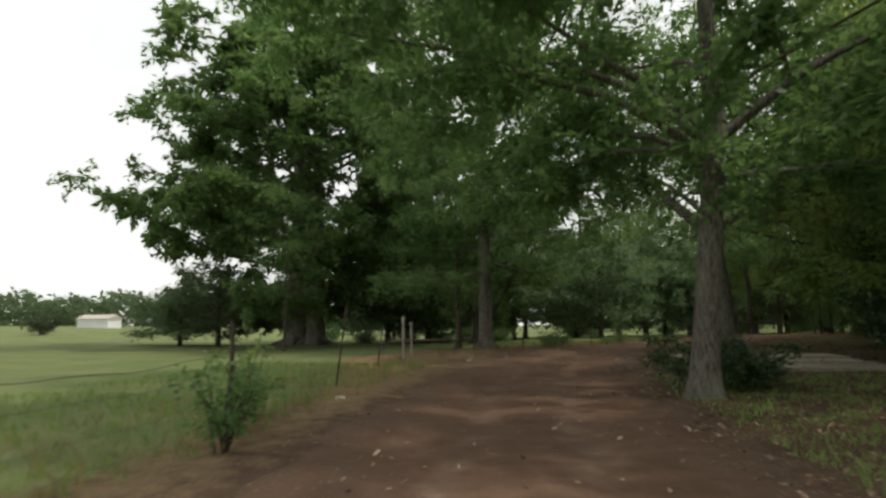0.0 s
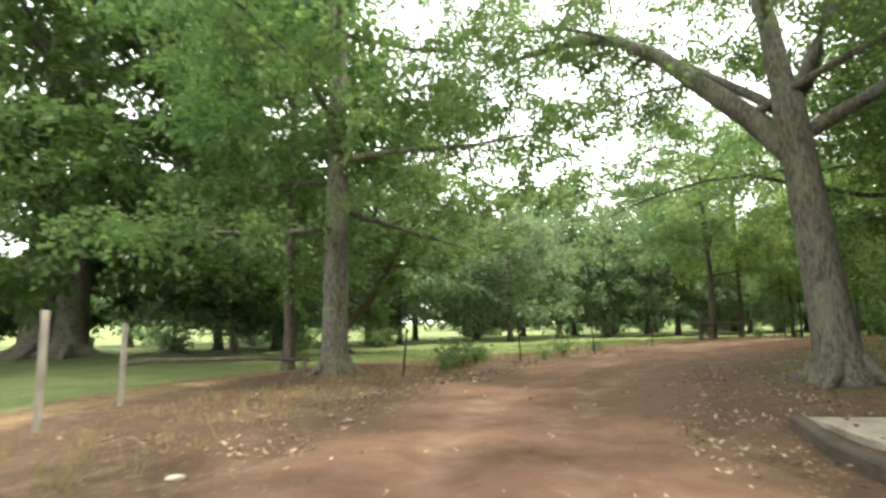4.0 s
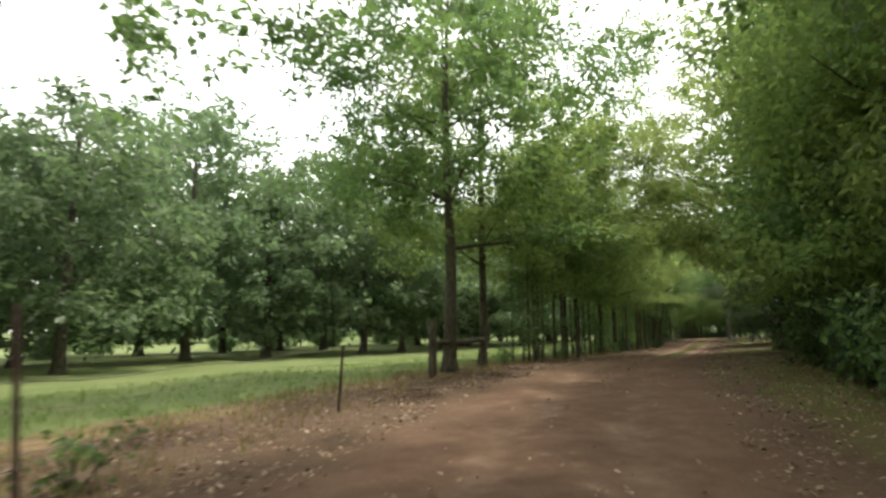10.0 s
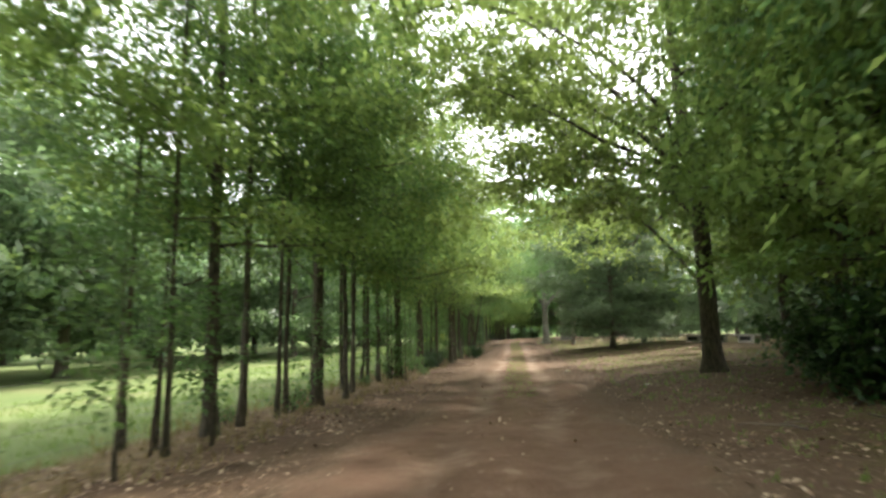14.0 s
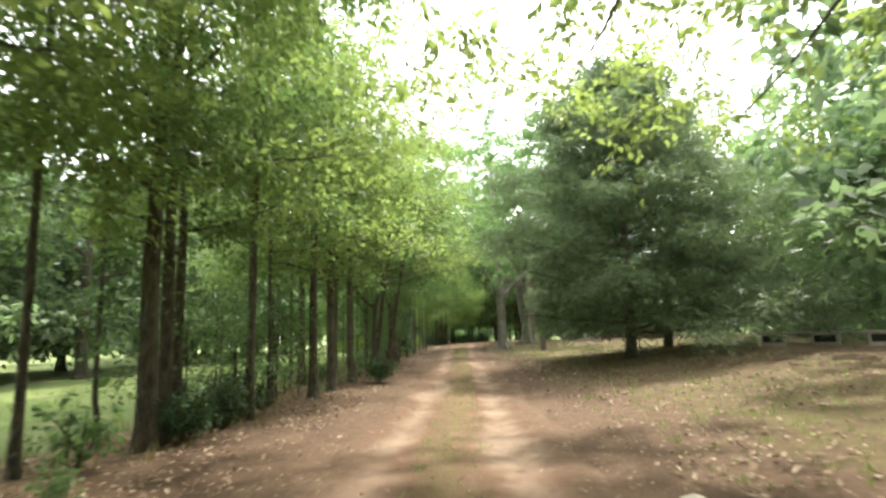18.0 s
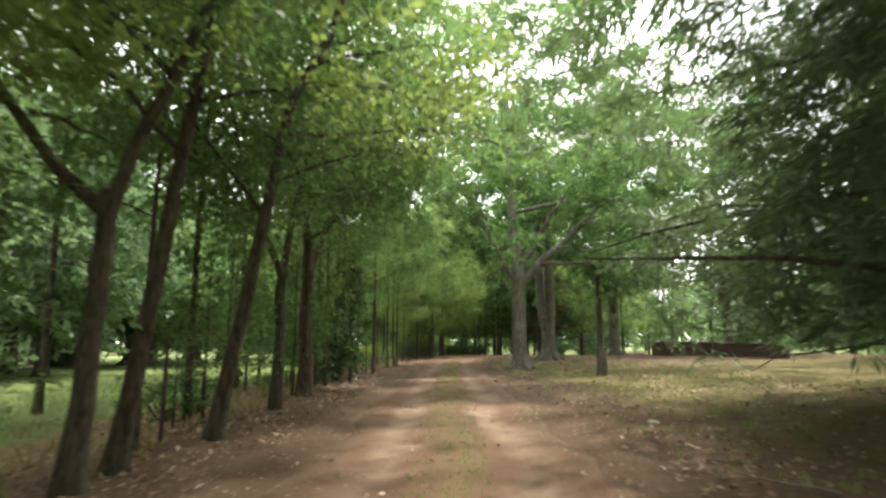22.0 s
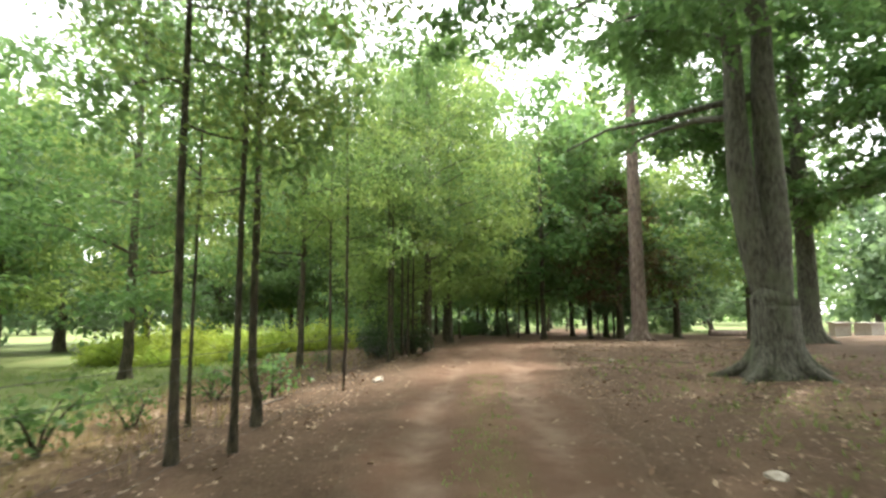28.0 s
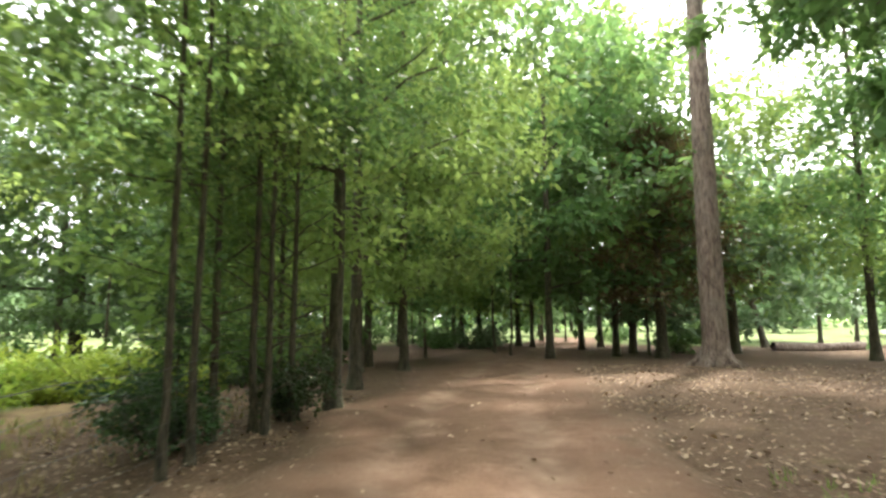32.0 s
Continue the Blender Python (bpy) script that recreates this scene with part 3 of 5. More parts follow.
        if own_limbs:
            w.make(kind, bark or BARK_OAK, root)
    wood.make("trunk", bark or BARK_OAK, root)
    extra = int(fill * len(centres))
    if extra and style == "oak":
        mid, up_r = (height + low) / 2, (height - low) / 2
        d = rng.normal(0, 1, (extra, 3))
        d /= np.linalg.norm(d, axis=1)[:, None]
        lump = 1 + 0.22 * np.sin(d[:, 0] * 5 + seed) * np.sin(d[:, 1] * 6 + 2 * seed) + 0.15 * np.sin(d[:, 2] * 9 + seed)
        rr = lump * rng.uniform(0.55, 1.02, extra)
        c = d * rr[:, None] * np.array([reach, reach, up_r]) + np.array([lean[0] * 0.7, lean[1] * 0.7, mid])
        centres = np.concatenate([np.array(centres), c])
        rads = np.concatenate([rads, clump * rng.uniform(0.6, 1.25, extra)])
    if style == "pine" and fill:
        u = rng.uniform(0, 0.95, extra) ** 1.2
        a, rr = rng.uniform(0, 2 * np.pi, extra), reach * (1.0 - u) ** 0.62 * rng.uniform(0.35, 1.0, extra) * (1 + 0.15 * np.sin(7 * u * height))
        c = np.c_[rr * np.cos(a), rr * np.sin(a), low + (height - low) * u + 0.1 * rr]
        centres = np.concatenate([np.array(centres), c])
        rads = np.concatenate([rads, clump * rng.uniform(0.6, 1.2, extra)])
    centres = np.array(centres)
    keep = centres[:, 2] > (0.5 if style == "pine" else low * 0.85)
    if leaves:
        cloud = leaf_cloud(rng, centres[keep], np.array(rads)[keep], leaves, leaf, slim, 0.5 if style != "pine" else 0.4)
        _, off = lane_of(cloud[:, 0, :2] + np.array([x, y]))
        cloud = cloud[(np.abs(off) > 3.2) | (cloud[:, 0, 2] > 4.2)]
        quads("crown", cloud, leafmat or LEAF_OAK, root)
    return root


def shrub(name, label, x, y, height, reach, leaves, leaf, leafmat, seed, stems=7, group="", category="bush"):
    rng = np.random.default_rng(seed)
    root = thing(name, x, y, label, category, group)
    wood, centres, rads = Wood(), [], []
    for k in range(stems):
        q = bough(rng, (rng.normal(0, 0.12 * reach), rng.normal(0, 0.12 * reach), -0.05), k * 360 / stems + rng.uniform(-30, 30), rng.uniform(45, 80), height * rng.uniform(0.7, 1.1), rng.uniform(-35, 5), 6)
        q[:, :2] *= reach / height * 1.3
        wood.add(q, np.linspace(1, 0.3, 6) * (0.012 + 0.008 * height), 5)
        for c in q[2:]:
            for _ in range(3):
                centres.append(c + rng.normal(0, 0.22 * reach, 3) * (1, 1, 0.7))
                rads.append(0.3 * reach * rng.uniform(0.7, 1.2))
    tagged(wood.make("woody_stem", BARK_DARK, root), kind="stuff")
    c = np.array(centres)
    c[:, 2] = np.clip(c[:, 2], 0.12, None)
    quads("foliage", leaf_cloud(rng, c, rads, leaves, leaf, 0.5, 0.8, 0.5), leafmat, root)
    return root


def place(proto, x, y, size=1.0, tall=1.0, turn=0.0, label=""):
    c = copy_thing(proto, pose(x, y, z_at(x, y), 0, 0, turn))
    c.scale = (size, size, size * tall)
    return tagged(c, label) if label else c

# ---- the trees one knows again ----
tree("oak_tree", "old oak beside the lane with a shrub at its foot", 6.15, 14.1, 14, 0.27, 4.0, 9.5, 125000, 0.205, seed=3, limbs=15, group="big oaks", lean=(1.6, 0), tilt=(14, 60),
     forks=((5.0, 168, 36, 9.5, 0.12, -26), (5.6, 140, 42, 9.5, 0.12, -34), (5.3, 200, 40, 8.5, 0.1, -30), (5.8, 60, 82, 9, 0.22), (5.4, -20, 38, 8, 0.12, -25), (5.0, 105, 40, 9, 0.1, -30)))
tree("oak_tree", "massive grey-barked oak forking low into twisted heavy limbs", 14.9, 29.5, 18, 0.47, 6.2, 9.5, 62000, 0.17, seed=5, limbs=12, group="big oaks",
     forks=((5.3, 122, 60, 13, 0.31, -56), (6.3, 95, 50, 10, 0.16, -40), (6.6, 75, 76, 10, 0.3), (6.2, 15, 62, 9, 0.24, 10), (5.8, -35, 33, 7.5, 0.2, -26)), lean=(-0.9, 1.2), twigs=7)
tree("oak_tree", "towering oak with furrowed grey bark beside the fence", 4.2, 37.7, 24, 0.43, 3.6, 8.0, 72000, 0.2, seed=7, limbs=24, group="big oaks", tilt=(-16, 60))
tree("oak_tree", "broad oak spreading low boughs over the pasture", -11.0, 53.3, 29, 0.95, 2.0, 14.2, 105000, 0.47, seed=9, limbs=20, clump=1.4, group="big oaks", tilt=(-8, 60))
tree("oak_tree", "second stout oak of a close pair at the pasture edge", -9.2, 52.6, 26, 0.85, 2.8, 12, 70000, 0.44, seed=10, limbs=14, clump=1.4, group="big oaks", tilt=(-8, 60))
tree("oak_tree", "dark oak dividing near the ground, crown hanging low", 4.8, 51.8, 16, 0.4, 3.2, 10.3, 47000, 0.29, seed=11, bark=BARK_DARK, limbs=14, group="big oaks", forks=((2.3, -20, 70, 10, 0.27), (1.3, -28, 50, 9.5, 0.24), (2.2, 165, 66, 8, 0.16)), tilt=(-4, 55))
tree("oak_tree", "slender oak beside the fence rail", 2.6, 40.2, 15, 0.2, 5.0, 4.8, 12000, 0.32, seed=12, bark=BARK_DARK, limbs=9, group="big oaks")
tree("oak_tree", "twin roadside oak with straight dark trunk", 28.25, 51.05, 15, 0.22, 3.6, 5.6, 34000, 0.2, seed=13, bark=BARK_DARK, limbs=12, group="twin oaks", forks=((4.6, 60, 80, 9, 0.14), (4.7, 200, 76, 9.5, 0.15)))
tree("oak_tree", "twin roadside oak beside the fence brace", 32.0, 53.0, 14, 0.17, 3.6, 5.0, 30000, 0.19, LEAF_BRIGHT, seed=14, bark=BARK_DARK, limbs=11, group="twin oaks")
tree("oak_tree", "oak on the bank reaching bare lower limbs over the lane", 49.2, 47.2, 18.5, 0.27, 4.9, 11, 92000, 0.2, LEAF_BRIGHT, seed=15, bark=BARK_DARK, limbs=12, group="big oaks", tilt=(14, 60), twigs=7,
     forks=((5.4, 98, 38, 8, 0.1, -62), (5.7, 124, 44, 9.5, 0.1, -46), (6.0, 145, 50, 9.5, 0.1, -44), (6.2, 100, 58, 9.5, 0.1, -46), (5.2, 42, 24, 12, 0.09, -40), (4.9, 29, 19, 12.5, 0.1, -34), (4.7, 15, 20, 12.5, 0.095, -34), (5.6, 66, 36, 9, 0.08, -55), (2.7, 105, 55, 5.5, 0.06, -20), (6.0, 30, 78, 10, 0.24)))
tree("oak_tree", "forked dark-barked tree on the fence line", 75.6, 66.4, 11, 0.12, 3.6, 4.2, 17000, 0.18, seed=16, bark=BARK_DARK, limbs=11, group="fence-line trees", forks=((3.0, 170, 52, 5.5, 0.08), (2.9, 20, 66, 6.5, 0.09)), twigs=7)
tree("oak_tree", "forked fence-line tree with reddish scarred bark", 78.4, 67.6, 13, 0.185, 3.8, 5, 22000, 0.18, seed=17, bark=BARK_RED, limbs=12, group="fence-line trees", forks=((3.3, 10, 50, 7, 0.1), (5.0, 150, 75, 7, 0.12)), twigs=7)
tree("oak_tree", "large oak with mossy root flare and long low limb", 93.1, 65.2, 20, 0.37, 4.6, 11.5, 104000, 0.22, LEAF_OAK, seed=18, limbs=15, group="big oaks", forks=((4.3, -58, 40, 13, 0.22), (5.2, -100, 58, 9, 0.13), (4.4, 100, 58, 6.5, 0.15), (4.8, 30, 82, 14, 0.3)), tilt=(4, 60))
tree("oak_tree", "double-stemmed oak on the rise", 103.3, 65.6, 20, 0.5, 8.0, 7.5, 36000, 0.26, seed=19, bark=BARK_MOSS, limbs=12, group="big oaks", forks=((1.6, 110, 80, 12, 0.36), (1.7, -70, 86, 13, 0.38)))
tree("oak_tree", "roadside oak hanging leafy twigs over the lane", 24.3, 31.8, 15, 0.3, 4.6, 7.5, 38000, 0.2, seed=26, bark=BARK_DARK, limbs=14, group="big oaks", forks=((5.2, 115, 22, 15.5, 0.12, -34), (5.4, 100, 28, 13.5, 0.11, -46), (6.5, 60, 70, 9, 0.2), (6.0, 160, 30, 8, 0.14)), tilt=(0, 55))
tree("oak_tree", "dark straight tree beyond the rise", 115.2, 63.4, 17, 0.26, 4.5, 6.5, 18000, 0.36, seed=20, bark=BARK_DARK, limbs=9, group="grove trees", own_limbs=False)
tree("oak_tree", "dark straight tree behind the brick wall", 114.9, 53.6, 20, 0.36, 4.5, 7.5, 26000, 0.34, seed=21, bark=BARK_DARK, limbs=9, group="grove trees", own_limbs=False)
tree("pine_tree", "tall pine with a bare straight pale-brown trunk", 121.4, 69.1, 24, 0.42, 14, 5, 9000, 0.3, LEAF_PINE, BARK_PINE, seed=22, limbs=12, style="pole", slim=0.2)
tree("pine_tree", "wide dark pine with branches almost to the ground", 72.5, 54.2, 12.6, 0.2, 0.8, 6.1, 115000, 0.3, LEAF_PINE, BARK_DARK, seed=23, limbs=46, style="pine", slim=0.13, clump=0.75, twigs=6)
tree("pine_tree", "smaller dark pine close behind the first", 78.0, 52.8, 12.0, 0.18, 0.6, 6.4, 90000, 0.28, LEAF_PINE, BARK_DARK, seed=24, limbs=42, style="pine", slim=0.14, clump=0.7, twigs=6)
tree("cedar_tree", "half-dead cedar with browning needles", 127.5, 70.5, 11, 0.24, 2.2, 3.6, 12000, 0.3, LEAF_DYING, BARK_DARK, seed=25, limbs=26, style="pine", slim=0.25, clump=0.7, own_limbs=False)

FENCE_TREES = dict(leaf=0.14, bark=BARK_DARK, limbs=10, group="fence-line trees", twigs=6, clump=0.8, fill=0.4)
tree("oak_tree", "straight dark fence-line tree with thin side limbs", 66.5, 63.4, 11, 0.14, 3.0, 3.6, 9500, seed=30, lean=(0.5, 0.3), **FENCE_TREES)
tree("oak_tree", "dark fence-line tree parting into two stems", 69.5, 64.15, 10.5, 0.115, 3.4, 3.6, 9500, seed=31, forks=((3.0, 118, 46, 5.5, 0.075), (2.95, -50, 72, 7, 0.085)), **FENCE_TREES)
tree("oak_tree", "leaning dark fence-line tree reaching over the lane", 70.3, 64.55, 11, 0.11, 3.4, 3.6, 9500, seed=32, lean=(0.6, -1.2), leafmat=LEAF_BRIGHT, **FENCE_TREES)
tree("oak_tree", "curved dark fence-line tree with one long limb over the lane", 72.3, 65.0, 11, 0.115, 3.6, 3.8, 10500, seed=33, lean=(0.8, -1.6), forks=((5.6, -62, 66, 5.5, 0.085), (5.0, -48, 10, 5.5, 0.045, -6), (3.6, 125, 48, 4, 0.04)), **FENCE_TREES)

# ---- common trees, built once and set out again ----
rng = np.random.default_rng(41)
MEDIUM = [tree("tree", "leafy woodland tree with a dark straight trunk", 24.0 + 4 * k, 30.5 + 2.5 * k, 12.5 + k, 0.15, 1.9, 4.6, 17000, 0.2, (LEAF_OAK, LEAF_BRIGHT, LEAF_BRIGHT)[k], BARK_DARK, seed=50 + k, limbs=14, own_limbs=False, group="woodland trees", tilt=(2, 60), clump=0.9) for k in range(3)]
BACK = [tree("tree", "leafy tree deep in the woods", *xy, 14.5, 0.16, 2.0, 5.1, 5600, 0.42, (LEAF_OAK, LEAF_BRIGHT)[k], BARK_DARK, seed=55 + k, limbs=11, own_limbs=False, group="woodland trees", tilt=(2, 60), clump=1.0, twigs=4)
        for k, xy in enumerate(((38.0, 24.0), (48.0, 30.0)))]
SLIM = [tree("tree", "slender young tree on the fence line", *xy, 9.5 + k, 0.065, 3.4, 2.6, 6000, 0.135, (LEAF_OAK, LEAF_BRIGHT, LEAF_OAK)[k], BARK_DARK, seed=60 + k, limbs=11, own_limbs=False, clump=0.75, fill=0.45, group="fence-line trees", tilt=(6, 60), twigs=6)
        for k, xy in enumerate(((49.3, 58.8), (52.0, 60.1), (59.2, 61.8)))]
BOLE = [tree("tree", "fence-line oak with a dark bare lower trunk", *xy, 11.5 + k, 0.135, 3.3, 3.9, 15000, 0.15, (LEAF_BRIGHT, LEAF_BRIGHT, LEAF_OAK)[k], BARK_DARK, seed=64 + k, limbs=14, own_limbs=False, clump=0.85, fill=0.5, group="fence-line trees", tilt=(4, 60), twigs=6)
        for k, xy in enumerate(((65.2, 64.6), (63.9, 62.6), (109.8, 76.6)))]
PARK = [tree("tree", "spreading shade tree in the pasture", *xy, 13, 0.3, 1.7, 6.6, 14000, 0.42, LEAF_HAZE, BARK_DARK, seed=70 + k, limbs=16, own_limbs=False, clump=1.15, group="pasture trees", tilt=(-12, 60))
        for k, xy in enumerate(((7.5, 66), (20.3, 79)))]
REAR = [tree("tree", "shade tree at the back of the pasture", *xy, 13, 0.3, 1.6, 6.8, 5600, 0.66, LEAF_HAZE, BARK_DARK, seed=75 + k, limbs=13, own_limbs=False, clump=1.3, group="pasture trees", tilt=(-12, 60), twigs=4)
        for k, xy in enumerate(((46.0, 96.0), (70.0, 100.0)))]
FAR = [tree("tree", "distant full-crowned tree beyond the pasture", *xy, 14, 0.3, 1.2, 6, 2800, 1.05, LEAF_HAZE, BARK_DARK, seed=80 + k, limbs=12, own_limbs=False, clump=1.9, group="distant trees", tilt=(0, 60), twigs=4)
       for k, xy in enumerate(((60, 120), (-60, 150)))]
SAPLING = [tree("sapling", "thin sapling with sparse leaves", *xy, 4.2, 0.035, 0.9, 1.1, 700, 0.15, LEAF_OAK, BARK_DARK, seed=90 + k, limbs=8, own_limbs=False, clump=0.4, group="saplings")
           for k, xy in enumerate(((37.0, 54.9), (60.6, 62.2)))]
BUSH = [shrub("bush", "dense dark evergreen bush", *xy, 2.3, 1.5, 4200, 0.15, LEAF_DARK, 100 + k, group="roadside bushes") for k, xy in enumerate(((36.0, 40.4), (38.5, 42.2)))]
HOLLY = [tree("evergreen_tree", "bushy young tree with dense dark leaves", *xy, 4.6 + 1.4 * k, 0.055, 0.35, 1.15, (4600, 4200)[k], 0.14, (LEAF_DARK, LEAF_OAK)[k], BARK_DARK, seed=120 + k, limbs=16, own_limbs=False, clump=0.6, group="young evergreens") for k, xy in enumerate(((83.9, 69.4), (107.6, 76.4)))]
UNDER = [shrub("bush", "loose green understorey bush beneath the trees", *xy, 2.2, 2.0, 1500, 0.26, (LEAF_OAK, LEAF_HAZE)[k], 140 + k, group="understorey bushes") for k, xy in enumerate(((118.5, 82.0), (84.0, 36.0)))]
WEED = shrub("weed", "leafy yellow-green pasture weed, coloured bright as if sunlit", 106.0, 83.0, 0.8, 0.9, 1200, 0.11, LEAF_WEED_SUNLIT, 130, 9, "pasture weeds", "plant")
SPRIG = [shrub("sprig", "low leafy sprig among leaf litter", *xy, 0.8, 0.5, 260, 0.1, LEAF_OAK, 110 + k, 4, "sprigs", "plant") for k, xy in enumerate(((12.6, 40.9), (-2.2, 12.8)))]

shrub("bush", "loose leafy roadside bush with bare stems", -1.75, 10.3, 1.2, 0.5, 480, 0.11, LEAF_OAK, 150, 9, "roadside bushes")
shrub("bush", "small leafy bush against the fence post", -2.0, 11.7, 1.5, 0.5, 420, 0.12, LEAF_BRIGHT, 151, 7, "roadside bushes")
for k, (x, y, hh, rr) in enumerate(((107.0, 76.8, 6.4, 2.0), (108.5, 76.6, 5.6, 1.7), (109.6, 77.6, 6.8, 2.0))):
    tree("evergreen_tree", "broad bushy young tree with several stems beside the lane", x, y, hh, 0.06, 0.9, rr, 5200, 0.15, LEAF_BRIGHT if k != 1 else LEAF_OAK, BARK_DARK, seed=125 + k, limbs=16, own_limbs=False, clump=0.6, group="young evergreens", tilt=(5, 70))

# fence-line trees, left of the lane: the stouter ones, then the thin ones
for k, (x, y, size, tall) in enumerate(((38.2, 55.1, 0.95, 1.0), (42.6, 56.3, 1.05, 1.05), (43.4, 57.0, 0.8, 1.15), (50.6, 58.7, 1.1, 1.0), (55.2, 60.3, 1.1, 1.0), (55.65, 60.45, 0.8, 1.25), (56.5, 61.1, 0.75, 1.2),
                                        (61.8, 61.8, 0.95, 1.0), (88.9, 71.1, 0.66, 1.3), (102.9, 77.6, 0.7, 1.3))):
    place(BOLE[k % 3], x, y, size, tall, 97 * k)
for k, (x, y, size) in enumerate(((36.7, 55.3, 0.75), (36.7, 54.3, 0.8), (39.1, 55.3, 1.0), (40.2, 55.4, 0.8), (40.9, 55.8, 0.95), (40.2, 56.4, 1.25), (44.1, 56.5, 1.15), (45.1, 57.0, 1.1), (46.2, 58.2, 1.05), (46.9, 58.3, 1.2),
                                  (47.8, 58.3, 0.9), (48.3, 58.9, 0.95), (50.1, 59.4, 1.1), (53.4, 60.4, 1.0), (55.4, 61.6, 0.7), (58.4, 61.0, 1.0), (60.2, 62.0, 0.9), (62.5, 62.3, 0.85), (66.0, 63.8, 0.7), (68.0, 65.0, 1.0),
                                  (71.4, 65.5, 0.7), (73.6, 66.8, 1.0), (81.5, 69.3, 0.7), (81.9, 69.2, 0.8), (84.4, 70.4, 1.0), (85.8, 70.9, 1.0), (88.4, 71.7, 0.75), (94.0, 72.9, 0.9), (94.6, 72.6, 0.7), (96.1, 73.5, 1.0),
                                  (95.7, 74.4, 0.5), (102.4, 76.3, 0.72), (102.0, 75.6, 0.72), (105.5, 76.1, 0.7), (106.0, 76.2, 0.75), (107.6, 76.6, 0.85))):
    place(SLIM[k % 3], x, y, size, rng.uniform(0.95, 1.1) / size ** 0.6, 71 * k)
for k in range(9):
    s = rng.uniform(158, 186)
    x, y = lane_at(s, rng.uniform(6.0, 9.0))
    place(SLIM[k % 3], x, y, rng.uniform(0.9, 1.2), rng.uniform(1.0, 1.2), rng.uniform(0, 360))
for k in range(40):
    s = rng.uniform(126, 190)
    x, y = lane_at(s, rng.uniform(4.0, 6.0))
    place(SAPLING[k % 2], x, y, rng.uniform(0.5, 1.0), 1, rng.uniform(0, 360))

for k, (x, y) in enumerate(((15.5, 14.5), (18.5, 20), (21, 25.5), (17.5, 9), (22, 14), (24.5, 20), (14, 5), (27, 27))):
    place(MEDIUM[k % 3], x, y, rng.uniform(0.9, 1.15), 1, 50 * k)
for k, (x, y) in enumerate(((13.2, 12.0), (15.5, 17.5), (17.5, 22.5))):
    place(BUSH[k % 2], x, y, 1.2, 1.2, 50 * k)

# woods to the right of the lane's bend
for k in range(52):
    s, d = rng.uniform(88, 136), -rng.uniform(8.2, 30)
    x, y = lane_at(s, d)
    if x < 17 or math.hypot(x - 14.9, y - 29.5) < 7 or math.hypot(x - 49, y - 47) < 5 or (x > 46 and y < 40):
        continue
    place(MEDIUM[k % 3] if d > -12.5 else BACK[k % 2], x, y, rng.uniform(0.85, 1.25), rng.uniform(0.95, 1.25), rng.uniform(0, 360))
for k, (x, y) in enumerate(((33, 38.8), (36.5, 40.2), (40, 41.5), (43.6, 42.6), (46.2, 44.2), (52.5, 45.0), (51.5, 41.5), (47.5, 40))):
    place(MEDIUM[1 + k % 2], x, y, rng.uniform(0.9, 1.1), rng.uniform(1, 1.2), 70 * k)
for k, (x, y) in enumerate(((58.5, 43.0), (62.5, 40.5), (55.5, 40.5))):
    place(MEDIUM[1 + k % 2], x, y, 1.15, 1.4, 110 * k)
for k in range(20):
    x, y = lane_at(114.5 + k + rng.uniform(-0.5, 0.5), -rng.uniform(6.0, 7.6))
    place((BUSH[0], UNDER[0], BUSH[1])[k % 3], x, y, rng.uniform(0.75, 1.05), rng.uniform(0.9, 1.3), rng.uniform(0, 360))
for k, (s, d) in enumerate(((128, -8.4), (131.5, -7.2), (134, -8.4), (110, -11.5), (104, -10.5), (114, -12.5), (137.5, -9.5))):
    x, y = lane_at(s, d)
    place(MEDIUM[(k + 1) % 3], x, y, rng.uniform(0.95, 1.1), rng.uniform(1.2, 1.4), 47 * k)

# pasture trees and the rows beyond
for k in range(17):
    x, y = lane_at(96 + k * 7.5 + rng.uniform(-2, 2), rng.uniform(22, 30))
    if math.atan2(0.8 - x, y - 3) < 0.2:
        place(PARK[k % 2], x, y, rng.uniform(0.85, 1.15), rng.uniform(0.95, 1.2), rng.uniform(0, 360))
for k in range(15):
    x, y = lane_at(92 + k * 9 + rng.uniform(-3, 3), rng.uniform(36, 50))
    if math.atan2(0.8 - x, y - 3) < 0.2:
        place(REAR[k % 2], x, y, rng.uniform(0.9, 1.25), rng.uniform(1, 1.25), rng.uniform(0, 360))
for k, (x, y) in enumerate(((-3.8, 64.2), (-1.5, 56), (0.5, 62), (-14, 78), (1, 80), (-5, 92))):
    place(PARK[k % 2], x, y, rng.uniform(0.85, 1.1), rng.uniform(0.9, 1.1), rng.uniform(0, 360))
for k, (x, y) in enumerate(((117, 78.3), (121, 80), (124.5, 81.5))):
    place(MEDIUM[1 + k % 2], x, y, 0.95, 1.3, 77 * k)
place(MEDIUM[1], 125.6, 63.3, 1.05, 1.2, 200)
place(MEDIUM[0], 100.5, 81.5, 0.95, 1, 15)
place(MEDIUM[1], 105.0, 86.0, 0.9, 1.1, 95)
GROVE = tree("tree", "pasture oak with a thick dark trunk", 96.0, 92.4, 12.5, 0.42, 2.7, 5.2, 11000, 0.34, LEAF_OAK, BARK_DARK, seed=79, limbs=14, own_limbs=False, clump=1.1, group="pasture trees", tilt=(-8, 55))
for k, (x, y, size) in enumerate(((93.6, 96.5, 1.05), (98.3, 97.2, 0.9), (95.0, 99.6, 1.0), (97.2, 89.6, 0.95), (101.6, 94.2, 0.85))):
    place(GROVE, x, y, size, rng.uniform(0.95, 1.1), 83 * k)
